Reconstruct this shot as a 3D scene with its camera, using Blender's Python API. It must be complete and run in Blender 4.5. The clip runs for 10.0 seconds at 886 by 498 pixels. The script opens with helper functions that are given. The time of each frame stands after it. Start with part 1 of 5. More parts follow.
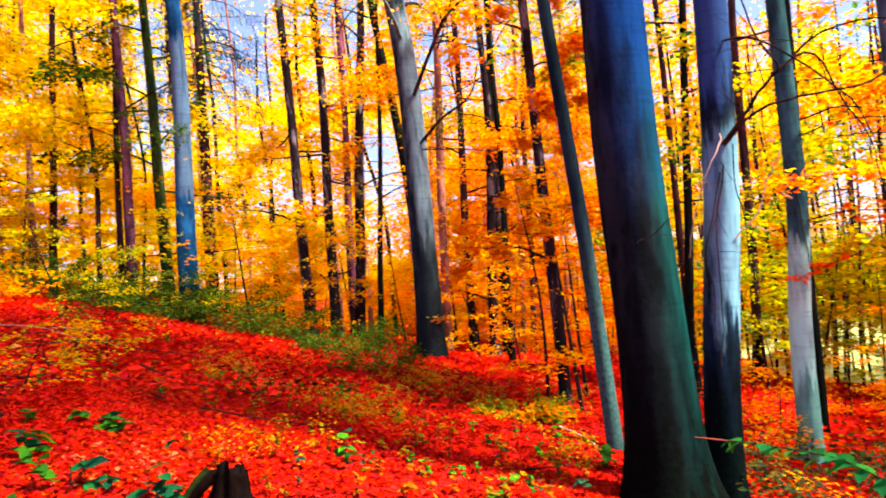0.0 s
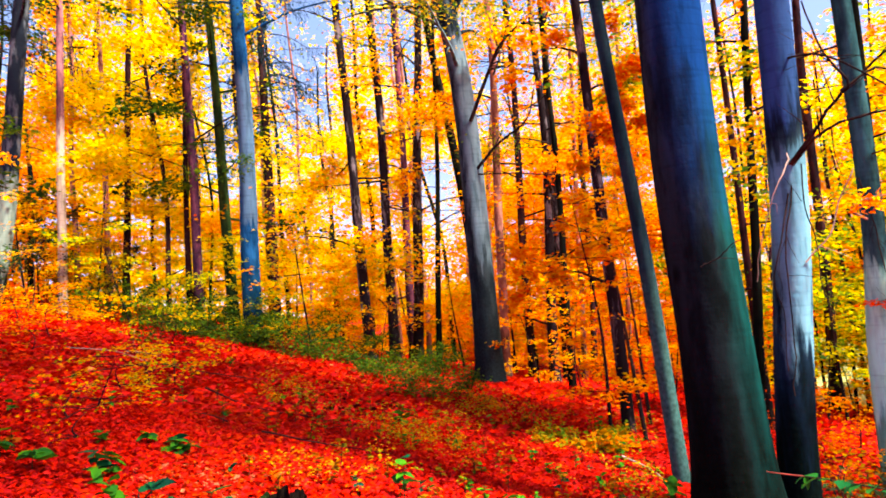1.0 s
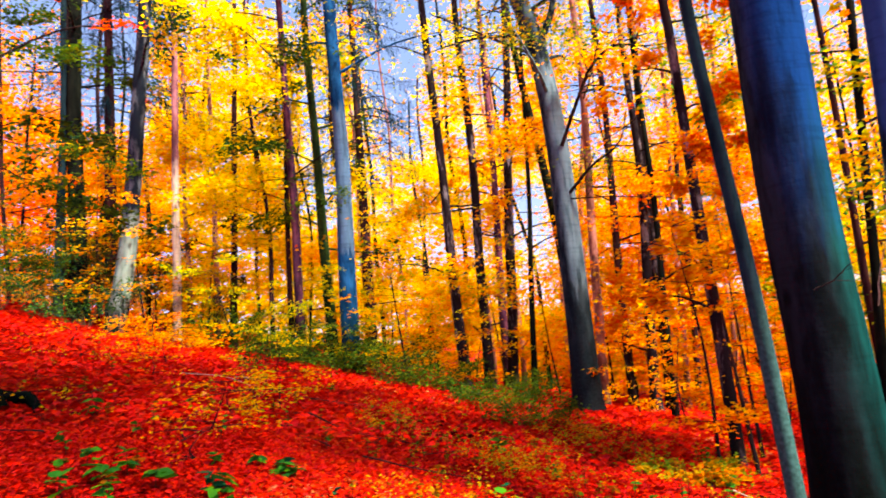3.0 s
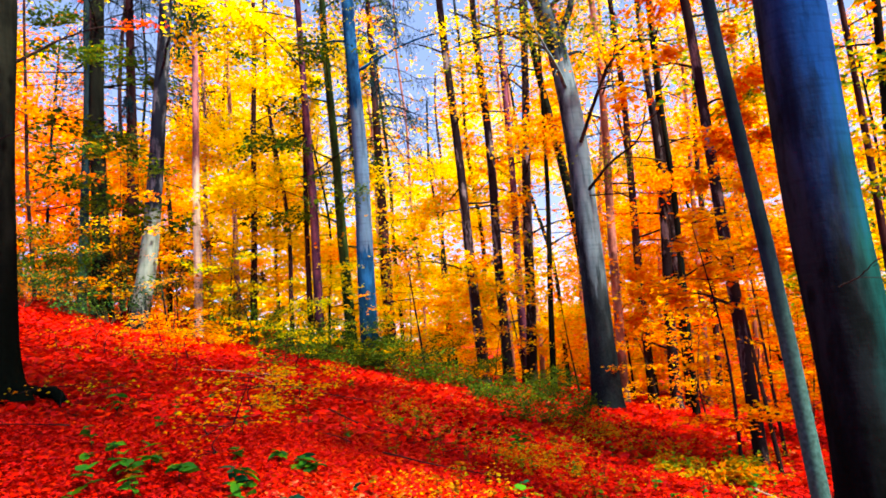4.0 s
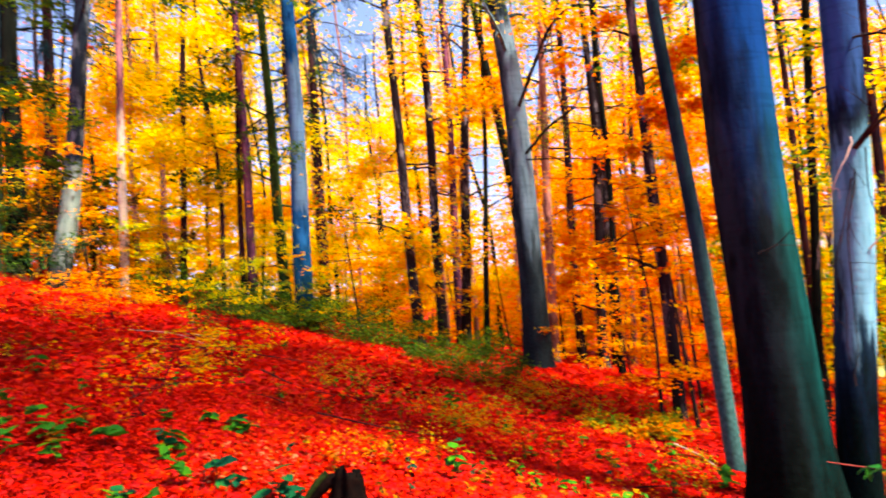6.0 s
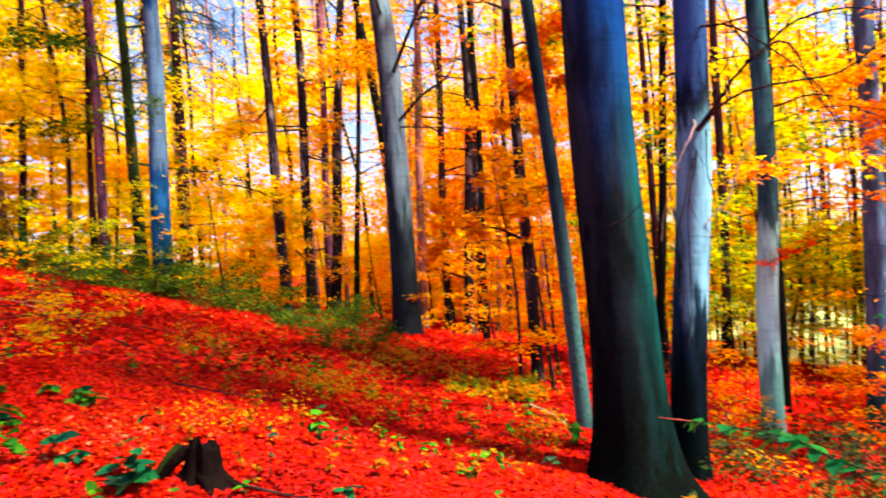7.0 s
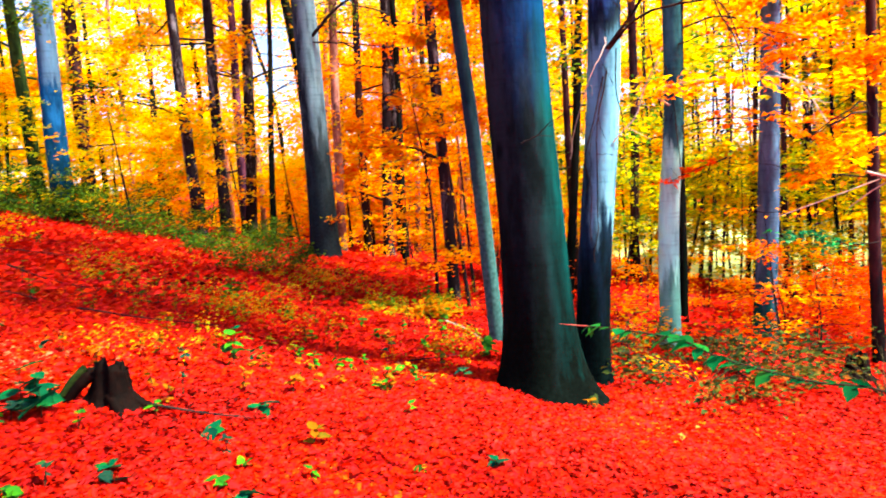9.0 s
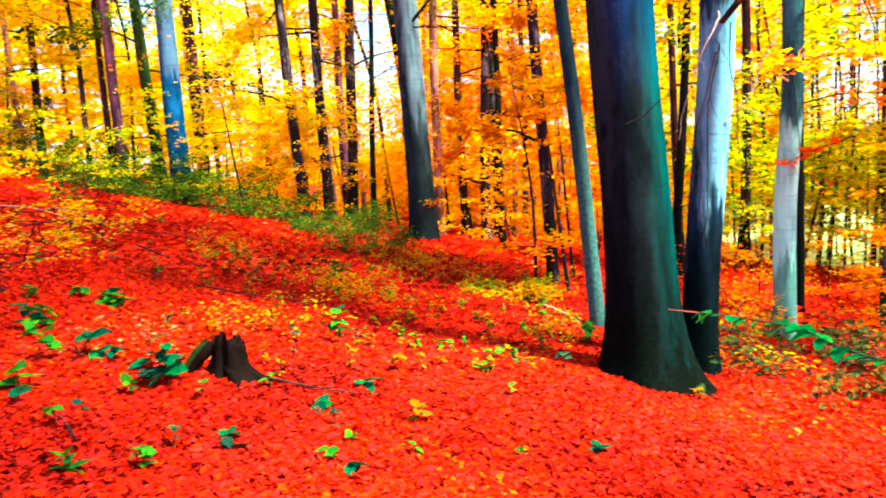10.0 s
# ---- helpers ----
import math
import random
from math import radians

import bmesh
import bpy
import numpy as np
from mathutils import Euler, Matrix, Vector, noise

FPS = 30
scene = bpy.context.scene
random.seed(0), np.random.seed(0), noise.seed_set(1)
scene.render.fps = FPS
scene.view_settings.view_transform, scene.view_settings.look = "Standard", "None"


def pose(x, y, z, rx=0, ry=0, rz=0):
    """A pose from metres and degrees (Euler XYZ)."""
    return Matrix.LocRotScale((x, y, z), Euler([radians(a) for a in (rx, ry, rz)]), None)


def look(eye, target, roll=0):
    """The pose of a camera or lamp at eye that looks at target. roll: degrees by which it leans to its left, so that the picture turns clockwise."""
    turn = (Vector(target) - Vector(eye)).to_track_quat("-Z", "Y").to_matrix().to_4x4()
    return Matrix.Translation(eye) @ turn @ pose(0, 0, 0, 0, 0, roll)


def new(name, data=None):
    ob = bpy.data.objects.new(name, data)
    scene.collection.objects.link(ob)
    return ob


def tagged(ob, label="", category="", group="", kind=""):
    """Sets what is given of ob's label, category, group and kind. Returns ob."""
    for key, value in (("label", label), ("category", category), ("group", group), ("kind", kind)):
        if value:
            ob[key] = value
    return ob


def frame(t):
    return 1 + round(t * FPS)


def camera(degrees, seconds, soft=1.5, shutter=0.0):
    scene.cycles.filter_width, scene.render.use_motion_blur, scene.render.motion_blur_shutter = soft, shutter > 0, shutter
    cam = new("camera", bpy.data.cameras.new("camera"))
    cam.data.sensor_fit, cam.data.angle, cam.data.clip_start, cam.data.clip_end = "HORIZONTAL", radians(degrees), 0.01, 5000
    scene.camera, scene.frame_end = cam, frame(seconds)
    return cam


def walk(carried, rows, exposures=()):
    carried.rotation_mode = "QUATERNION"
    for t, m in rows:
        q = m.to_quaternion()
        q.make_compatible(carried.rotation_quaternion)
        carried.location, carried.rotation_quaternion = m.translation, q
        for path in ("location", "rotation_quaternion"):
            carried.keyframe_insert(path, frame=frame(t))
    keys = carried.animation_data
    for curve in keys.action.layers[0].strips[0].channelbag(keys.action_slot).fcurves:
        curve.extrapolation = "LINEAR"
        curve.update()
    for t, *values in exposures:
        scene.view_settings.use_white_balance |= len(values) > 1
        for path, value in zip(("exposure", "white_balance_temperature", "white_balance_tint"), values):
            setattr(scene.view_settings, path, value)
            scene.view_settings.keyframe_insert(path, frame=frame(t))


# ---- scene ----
cam = camera(66.6, 10.0, soft=1.8, shutter=0.5)
EYE, TILT, LEAN = 1.5, 2.3, 4.5
ROWS = [
    (0.0, -0.0055, 0.0162, -0.0025, -0.01, 0.00, 0.01),
    (0.5, 0.0038, 0.0329, 0.0100, 3.07, 0.82, 0.22),
    (1.0, 0.0026, 0.0224, 0.0060, 4.92, 2.07, 0.30),
    (1.5, 0.0060, 0.0180, 0.0061, 5.54, 2.47, 0.44),
    (2.0, -0.0057, 0.0035, 0.0112, 6.95, 3.71, 0.32),
    (2.5, -0.0190, -0.0261, 0.0161, 9.48, 4.79, 0.41),
    (3.0, -0.0169, -0.0333, 0.0147, 12.73, 4.35, 0.94),
    (3.2, -0.0180, -0.0350, 0.0145, 13.60, 4.13, 0.94),
    (4.3, -0.0312, -0.0440, 0.0098, 14.40, 4.22, 0.91),
    (4.5, -0.0320, -0.0449, 0.0093, 14.58, 4.29, 0.91),
    (5.0, -0.0327, -0.0468, 0.0120, 14.79, 3.49, 0.92),
    (5.2, -0.0322, -0.0470, 0.0120, 15.18, 2.88, 0.95),
    (6.3, -0.0320, -0.0220, 0.0180, 5.35, -0.05, -0.30),
    (6.5, -0.0238, -0.0167, 0.0161, 3.33, -0.71, -0.63),
    (7.0, 0.0126, -0.0103, 0.0133, -1.88, -1.87, -1.01),
    (7.5, 0.0386, -0.0243, 0.0086, -7.40, -3.25, -1.27),
    (8.0, 0.0609, -0.0303, 0.0050, -10.00, -4.92, -1.17),
    (8.5, 0.0650, -0.0285, -0.0176, -9.79, -7.05, -0.85),
    (9.0, 0.0674, -0.0273, -0.0277, -8.57, -8.21, -1.16),
    (9.5, 0.0437, -0.0400, -0.0356, -4.37, -9.59, -0.84),
    (10.0, 0.0291, -0.0380, -0.0327, -0.49, -9.69, -0.36),
]
EXPOSURES = [(0.0, 2.30, 7500, -4), (2.5, 2.18, 7550, -4), (5.0, 2.13, 7550, -4), (6.5, 2.30, 7450, -6), (7.5, 2.34, 7150, -7), (9.0, 2.72, 6850, -15), (10.0, 2.99, 6850, -33)]
walk(cam, [(t, pose(0, 0, EYE, TILT, LEAN, 0) @ pose(x, y, z, 90 + pitch, roll, yaw)) for t, x, y, z, yaw, pitch, roll in ROWS],
     exposures=EXPOSURES)

# ---- sky and sun ----
SUN_AZ, SUN_EL = 116.0, 56.0  # degrees from straight ahead towards the right, and above the horizon
world = bpy.data.worlds.new("sky")
scene.world = world
world.use_nodes = True
wn = world.node_tree.nodes
sky = wn.new("ShaderNodeTexSky")
sky.sky_type, sky.sun_disc = "NISHITA", False
sky.dust_density, sky.ozone_density = 0.3, 3.0
sky.sun_elevation, sky.sun_rotation = radians(SUN_EL), radians(SUN_AZ)
wn["Background"].inputs["Strength"].default_value = 0.10
low_sky_tint = wn.new("ShaderNodeMix")
low_sky_tint.data_type, low_sky_tint.blend_type = "RGBA", "MULTIPLY"
low_sky_tint.inputs[0].default_value = 1.0
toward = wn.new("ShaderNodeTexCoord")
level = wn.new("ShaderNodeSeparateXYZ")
tint = wn.new("ShaderNodeValToRGB")  # low sky painted darker and more violet, easing off upwards
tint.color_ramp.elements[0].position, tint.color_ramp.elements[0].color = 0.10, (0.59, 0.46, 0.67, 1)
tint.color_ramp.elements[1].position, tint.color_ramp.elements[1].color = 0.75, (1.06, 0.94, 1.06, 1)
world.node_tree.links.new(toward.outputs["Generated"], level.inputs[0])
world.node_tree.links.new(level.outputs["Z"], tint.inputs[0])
world.node_tree.links.new(tint.outputs[0], low_sky_tint.inputs[7])
world.node_tree.links.new(sky.outputs[0], low_sky_tint.inputs[6])
world.node_tree.links.new(low_sky_tint.outputs[2], wn["Background"].inputs["Color"])
sun = new("sun", bpy.data.lights.new("sun", "SUN"))
sun.data.energy, sun.data.angle, sun.data.color = 5.0, radians(8.0), (1.0, 0.93, 0.82)
sun_from = Vector((math.sin(radians(SUN_AZ)) * math.cos(radians(SUN_EL)), math.cos(radians(SUN_AZ)) * math.cos(radians(SUN_EL)), math.sin(radians(SUN_EL))))
sun.matrix_world = look(sun_from * 50, (0, 0, 0))


# ---- materials ----
def material(name):
    m = bpy.data.materials.new(name)
    m.use_nodes = True
    t = m.node_tree
    return m, t, t.nodes["Principled BSDF"], t.nodes["Material Output"]


def node(t, kind, **inputs):
    n = t.nodes.new(kind)
    for key, value in inputs.items():
        n.inputs[key.replace("_", " ")].default_value = value
    return n


def ramp(t, source, stops):
    r = t.nodes.new("ShaderNodeValToRGB")
    els = r.color_ramp.elements
    while len(els) < len(stops):
        els.new(0.5)
    for e, (p, c) in zip(els, stops):
        e.position, e.color = p, (*c, 1)
    t.links.new(source, r.inputs[0])
    return r


def mix(t, factor, a, b, blend="MIX"):
    m = t.nodes.new("ShaderNodeMix")
    m.data_type, m.blend_type = "RGBA", blend
    for socket, value in ((m.inputs[0], factor), (m.inputs[6], a), (m.inputs[7], b)):
        if isinstance(value, bpy.types.NodeSocket):
            t.links.new(value, socket)
        elif isinstance(value, tuple):
            socket.default_value = (*value, 1)
        else:
            socket.default_value = value
    return m.outputs[2]


def leaf_material(name, stops, glow=0.68, rough=0.6, single=False):
    """Thin leaves: each its own shade from the ramp, drifting in patches, letting some light through. single: one leaf to an object."""
    m, t, bsdf, out = material(name)
    geo = t.nodes.new("ShaderNodeNewGeometry")
    tex = t.nodes.new("ShaderNodeTexCoord")
    patch = node(t, "ShaderNodeTexNoise", Scale=0.55, Detail=2.0)
    t.links.new(tex.outputs["Object"], patch.inputs["Vector"])
    add = t.nodes.new("ShaderNodeMath")
    add.operation = "MULTIPLY_ADD"
    t.links.new(patch.outputs["Fac"], add.inputs[0])
    add.inputs[1].default_value = 1.1
    sub = t.nodes.new("ShaderNodeMath")
    sub.operation = "MULTIPLY_ADD"
    info = t.nodes.new("ShaderNodeObjectInfo")
    t.links.new(info.outputs["Random"] if single else geo.outputs["Random Per Island"], sub.inputs[0])
    sub.inputs[1].default_value, sub.inputs[2].default_value = 0.75, -0.42
    t.links.new(sub.outputs[0], add.inputs[2])
    col = ramp(t, add.outputs[0], stops)
    vein = node(t, "ShaderNodeTexNoise", Scale=60.0, Detail=2.0)
    t.links.new(tex.outputs["Object"], vein.inputs["Vector"])
    shade = ramp(t, vein.outputs["Fac"], [(0.3, (0.72, 0.72, 0.72)), (0.65, (1, 1, 1))])
    final = mix(t, 0.6, col.outputs[0], shade.outputs[0], "MULTIPLY")
    t.links.new(final, bsdf.inputs["Base Color"])
    bsdf.inputs["Roughness"].default_value = rough
    bsdf.inputs["Specular IOR Level"].default_value = 0.03
    thin = t.nodes.new("ShaderNodeBsdfTranslucent")
    t.links.new(final, thin.inputs["Color"])
    both = t.nodes.new("ShaderNodeMixShader")
    both.inputs[0].default_value = glow
    t.links.new(bsdf.outputs[0], both.inputs[1])
    t.links.new(thin.outputs[0], both.inputs[2])
    t.links.new(both.outputs[0], out.inputs[0])
    return m


def bark_material(name, light, dark, moss, foot_top=1.2, foot_soft=0.8, bands=(), edge=0.12, low=0.0, lit_flank=None):
    """Smooth beech-like bark: mottled, ringed with fine wrinkles, with a foot tone (moss, shade painted in on dark
    feet), a side painted as if lit and, where given, stretches of bare wood, scar or painted light (from, to, colour[,
    start and end of its edge across the trunk]).
    """
    m, t, bsdf, out = material(name)
    tex = t.nodes.new("ShaderNodeTexCoord")
    stretch = node(t, "ShaderNodeMapping", Scale=(3.0, 3.0, 0.8))
    t.links.new(tex.outputs["Object"], stretch.inputs[0])
    blotch = node(t, "ShaderNodeTexNoise", Scale=1.9, Detail=6.0, Roughness=0.65)
    t.links.new(stretch.outputs[0], blotch.inputs["Vector"])
    col = ramp(t, blotch.outputs["Fac"], [(0.5 + low - edge, dark), (0.5 + low, tuple((a + b) / 2 for a, b in zip(light, dark))), (0.5 + low + edge, tuple(c * 1.25 for c in light))]).outputs[0]
    rings = node(t, "ShaderNodeMapping", Scale=(2.0, 2.0, 22.0))
    t.links.new(tex.outputs["Object"], rings.inputs[0])
    wrinkle = node(t, "ShaderNodeTexNoise", Scale=1.3, Detail=4.0)
    t.links.new(rings.outputs[0], wrinkle.inputs["Vector"])
    lines = ramp(t, wrinkle.outputs["Fac"], [(0.33, (0.45, 0.45, 0.45)), (0.45, (1, 1, 1))])
    col = mix(t, 0.35, col, lines.outputs[0], "MULTIPLY")
    eyes = node(t, "ShaderNodeMapping", Scale=(2.6, 2.6, 1.7))
    t.links.new(tex.outputs["Object"], eyes.inputs[0])
    knots = node(t, "ShaderNodeTexVoronoi", Scale=1.5)
    t.links.new(eyes.outputs[0], knots.inputs["Vector"])
    spot = ramp(t, knots.outputs["Distance"], [(0.10, (0.22, 0.20, 0.22)), (0.20, (1, 1, 1))])
    col = mix(t, 0.8, col, spot.outputs[0], "MULTIPLY")
    split = t.nodes.new("ShaderNodeSeparateXYZ")
    t.links.new(tex.outputs["Object"], split.inputs[0])
    tongues = node(t, "ShaderNodeMapping", Scale=(7.0, 7.0, 1.0))
    t.links.new(tex.outputs["Object"], tongues.inputs[0])
    rough_edge = node(t, "ShaderNodeTexNoise", Scale=1.4, Detail=5.0, Roughness=0.6)
    t.links.new(tongues.outputs[0], rough_edge.inputs["Vector"])

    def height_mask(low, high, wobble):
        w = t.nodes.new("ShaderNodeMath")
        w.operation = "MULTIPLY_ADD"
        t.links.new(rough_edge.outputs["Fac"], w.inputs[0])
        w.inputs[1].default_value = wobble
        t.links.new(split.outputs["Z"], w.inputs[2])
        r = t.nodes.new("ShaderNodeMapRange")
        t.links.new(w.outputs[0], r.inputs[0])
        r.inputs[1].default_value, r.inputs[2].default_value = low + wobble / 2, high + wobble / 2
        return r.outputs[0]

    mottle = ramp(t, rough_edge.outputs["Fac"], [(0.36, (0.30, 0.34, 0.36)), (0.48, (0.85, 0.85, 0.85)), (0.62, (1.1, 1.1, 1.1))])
    # Dot with the camera's right: the side of the trunk painted as lit.
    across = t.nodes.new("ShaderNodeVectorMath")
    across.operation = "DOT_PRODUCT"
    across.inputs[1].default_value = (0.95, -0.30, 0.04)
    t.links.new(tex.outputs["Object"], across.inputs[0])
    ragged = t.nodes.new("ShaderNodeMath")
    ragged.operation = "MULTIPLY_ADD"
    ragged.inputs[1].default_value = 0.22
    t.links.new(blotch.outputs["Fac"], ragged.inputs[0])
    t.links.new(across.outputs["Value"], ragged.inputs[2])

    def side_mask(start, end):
        side_range = t.nodes.new("ShaderNodeMapRange")
        side_range.inputs[1].default_value, side_range.inputs[2].default_value = start + 0.11, end + 0.11
        t.links.new(ragged.outputs[0], side_range.inputs[0])
        return side_range.outputs[0]

    # Light on one side, painted in as a colour of the bark.
    if lit_flank is not None:
        tone, start, end = lit_flank
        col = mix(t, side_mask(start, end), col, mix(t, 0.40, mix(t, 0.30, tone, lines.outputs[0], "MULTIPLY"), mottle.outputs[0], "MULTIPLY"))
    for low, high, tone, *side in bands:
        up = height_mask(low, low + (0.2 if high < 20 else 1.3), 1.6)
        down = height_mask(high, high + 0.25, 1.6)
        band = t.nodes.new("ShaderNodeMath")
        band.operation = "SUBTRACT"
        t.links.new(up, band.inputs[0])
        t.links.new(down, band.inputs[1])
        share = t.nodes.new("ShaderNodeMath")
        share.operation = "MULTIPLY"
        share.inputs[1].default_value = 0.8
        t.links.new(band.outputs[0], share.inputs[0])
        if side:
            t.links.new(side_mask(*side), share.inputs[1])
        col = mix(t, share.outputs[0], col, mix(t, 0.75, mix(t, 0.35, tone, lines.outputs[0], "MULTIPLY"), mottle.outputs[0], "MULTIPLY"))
    # Foot tone; on the near beeches it holds painted shade besides moss.
    foot = height_mask(foot_top - foot_soft, foot_top + foot_soft, 2.2)
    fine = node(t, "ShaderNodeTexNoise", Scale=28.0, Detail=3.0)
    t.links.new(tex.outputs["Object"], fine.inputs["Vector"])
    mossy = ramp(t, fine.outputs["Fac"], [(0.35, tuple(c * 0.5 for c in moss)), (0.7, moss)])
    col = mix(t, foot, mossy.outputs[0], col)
    t.links.new(col, bsdf.inputs["Base Color"])
    bsdf.inputs["Roughness"].default_value = 0.9
    bsdf.inputs["Specular IOR Level"].default_value = 0.015
    bump = node(t, "ShaderNodeBump", Strength=0.15, Distance=0.012)
    t.links.new(wrinkle.outputs["Fac"], bump.inputs["Height"])
    bump2 = node(t, "ShaderNodeBump", Strength=0.35, Distance=0.008)
    t.links.new(fine.outputs["Fac"], bump2.inputs["Height"])
    t.links.new(bump.outputs[0], bump2.inputs["Normal"])
    t.links.new(bump2.outputs[0], bsdf.inputs["Normal"])
    return m


# Black foot of the scarred beech: moss with undergrowth shade painted in.
MOSS_SHADE = (0.002, 0.006, 0.006)
# Painted: lit right flank, blue sky sheen above, shade over the mossy foot.
BARK_BEECH = bark_material("bark_big_beech", (0.013, 0.019, 0.028), (0.004, 0.0055, 0.009), (0.0018, 0.0032, 0.0028), 1.9, 1.5, [(2.1, 30.0, (0.004, 0.036, 0.165), -0.14, 0.12)], edge=0.09, lit_flank=((0.004, 0.085, 0.088), 0.11, 0.26))
# Real pale wound; its right side and the upper trunk's are painted as lit.
BARK_SCARRED = bark_material("bark_scarred", (0.013, 0.036, 0.085), (0.004, 0.009, 0.020), MOSS_SHADE, 1.15, 0.5, [(2.9, 19.0, (0.022, 0.060, 0.185), 0.06, 0.16), (1.30, 2.72, (0.125, 0.30, 0.44), 0.05, 0.12), (2.62, 3.02, (0.006, 0.008, 0.012))])
# Sunlight on the lower stem is painted in as whitish bark.
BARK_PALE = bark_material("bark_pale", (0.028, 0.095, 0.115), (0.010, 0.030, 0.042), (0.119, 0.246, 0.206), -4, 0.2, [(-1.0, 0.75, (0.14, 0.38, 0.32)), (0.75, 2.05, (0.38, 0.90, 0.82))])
# Pale stretch above the foot: light painted into the bark.
BARK_LEANING = bark_material("bark_leaning", (0.075, 0.085, 0.115), (0.009, 0.012, 0.022), (0.010, 0.018, 0.010), 0.5, 0.3, [(0.5, 2.6, (0.21, 0.27, 0.27))], edge=0.07, low=0.05)
# Sunshine put into the colour, whitest low on the trunk.
BARK_PAINTED_SUN = bark_material("bark_painted_sun", (0.30, 0.12, 0.16), (0.10, 0.04, 0.06), (0.10, 0.09, 0.08), 0.3, 0.2, [(-1.0, 4.2, (0.62, 0.52, 0.46))])
BARK_PATCHY = bark_material("bark_patchy", (0.130, 0.105, 0.135), (0.015, 0.010, 0.014), (0.012, 0.010, 0.010), 0.6, 0.6, edge=0.05, low=0.08)
# Right half painted paler midway up, imitating light from the right.
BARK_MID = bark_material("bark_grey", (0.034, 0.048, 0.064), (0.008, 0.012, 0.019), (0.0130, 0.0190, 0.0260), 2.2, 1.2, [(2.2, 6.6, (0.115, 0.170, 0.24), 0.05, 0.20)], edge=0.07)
# Paler right side in the middle stretch: light put into the bark colour.
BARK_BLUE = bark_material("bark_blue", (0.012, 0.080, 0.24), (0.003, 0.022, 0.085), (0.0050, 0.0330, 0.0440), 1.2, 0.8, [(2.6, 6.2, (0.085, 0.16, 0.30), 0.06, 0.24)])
BARK_HUNG = bark_material("bark_lavender_grey", (0.070, 0.125, 0.24), (0.028, 0.050, 0.10), (0.008, 0.075, 0.080), 0.75, 0.35)
# Here the foot tone is paler than the trunk above.
BARK_SLIM = bark_material("bark_slim", (0.012, 0.027, 0.040), (0.004, 0.010, 0.016), (0.048, 0.118, 0.125), 1.75, 0.6)
BARK_BROWN = bark_material("bark_brown", (0.0476, 0.018, 0.0209), (0.0102, 0.00571, 0.0114), (0.00816, 0.00979, 0.00762), 0.8, 0.8)
BARK_PURPLE = bark_material("bark_purple", (0.112, 0.0326, 0.0653), (0.0224, 0.00816, 0.0286), (0.00898, 0.00816, 0.0114), 0.8, 0.8)
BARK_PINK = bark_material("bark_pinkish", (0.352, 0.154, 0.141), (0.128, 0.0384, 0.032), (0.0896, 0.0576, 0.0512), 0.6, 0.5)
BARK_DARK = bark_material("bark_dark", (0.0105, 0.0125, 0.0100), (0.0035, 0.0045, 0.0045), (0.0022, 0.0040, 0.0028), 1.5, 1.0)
BARK_GREENISH = bark_material("bark_greenish", (0.030, 0.055, 0.014), (0.007, 0.014, 0.006), (0.006, 0.012, 0.005), 1.0, 0.8)
TWIG = bark_material("twig_bark", (0.0328, 0.0204, 0.0182), (0.00728, 0.00582, 0.00874), (0.0218, 0.0182, 0.0146), -5, 1)
TWIG_PALE = bark_material("twig_bark_pale", (0.45, 0.30, 0.28), (0.20, 0.13, 0.13), (0.3, 0.2, 0.2), -5, 1)

YELLOW, GOLD, ORANGE, EMBER, RED = (0.94, 0.60, 0.008), (0.84, 0.335, 0.006), (0.80, 0.195, 0.005), (0.76, 0.082, 0.003), (0.78, 0.035, 0.003)
LIME, GREEN, DEEP = (0.36, 0.42, 0.012), (0.10, 0.24, 0.015), (0.018, 0.07, 0.022)
LEAF_YELLOW = leaf_material("leaf_yellow", [(0.0, GREEN), (0.15, LIME), (0.3, (0.80, 0.62, 0.008)), (0.55, YELLOW), (0.85, YELLOW), (1.0, GOLD)])
LEAF_GOLD = leaf_material("leaf_gold", [(0.0, GREEN), (0.14, LIME), (0.32, YELLOW), (0.62, GOLD), (0.9, ORANGE), (1.0, EMBER)])
LEAF_ORANGE = leaf_material("leaf_orange", [(0.0, LIME), (0.2, YELLOW), (0.45, GOLD), (0.72, ORANGE), (0.95, EMBER), (1.0, RED)])
LEAF_EMBER = leaf_material("leaf_ember", [(0.0, YELLOW), (0.3, GOLD), (0.6, ORANGE), (0.85, EMBER), (1.0, RED)])
LEAF_RED = leaf_material("leaf_red_orange", [(0.0, ORANGE), (0.3, EMBER), (0.6, (0.84, 0.075, 0.003)), (1.0, RED)])
LEAF_MIXED = leaf_material("leaf_mixed", [(0.0, DEEP), (0.25, GREEN), (0.45, LIME), (0.65, YELLOW), (1.0, GOLD)])
LEAF_LIME = leaf_material("leaf_lime", [(0.0, DEEP), (0.15, GREEN), (0.34, LIME), (0.55, (0.68, 0.62, 0.01)), (0.82, YELLOW), (1.0, GOLD)])
LEAF_OLIVE = leaf_material("leaf_olive", [(0.0, (0.02, 0.010, 0.005)), (0.3, (0.02, 0.045, 0.015)), (0.6, (0.06, 0.07, 0.008)), (1.0, (0.24, 0.05, 0.008))], 0.3)
LEAF_GREEN = leaf_material("leaf_green", [(0.0, (0.008, 0.025, 0.006)), (0.35, (0.028, 0.070, 0.008)), (0.7, (0.07, 0.13, 0.006)), (1.0, (0.17, 0.19, 0.006))], 0.35)
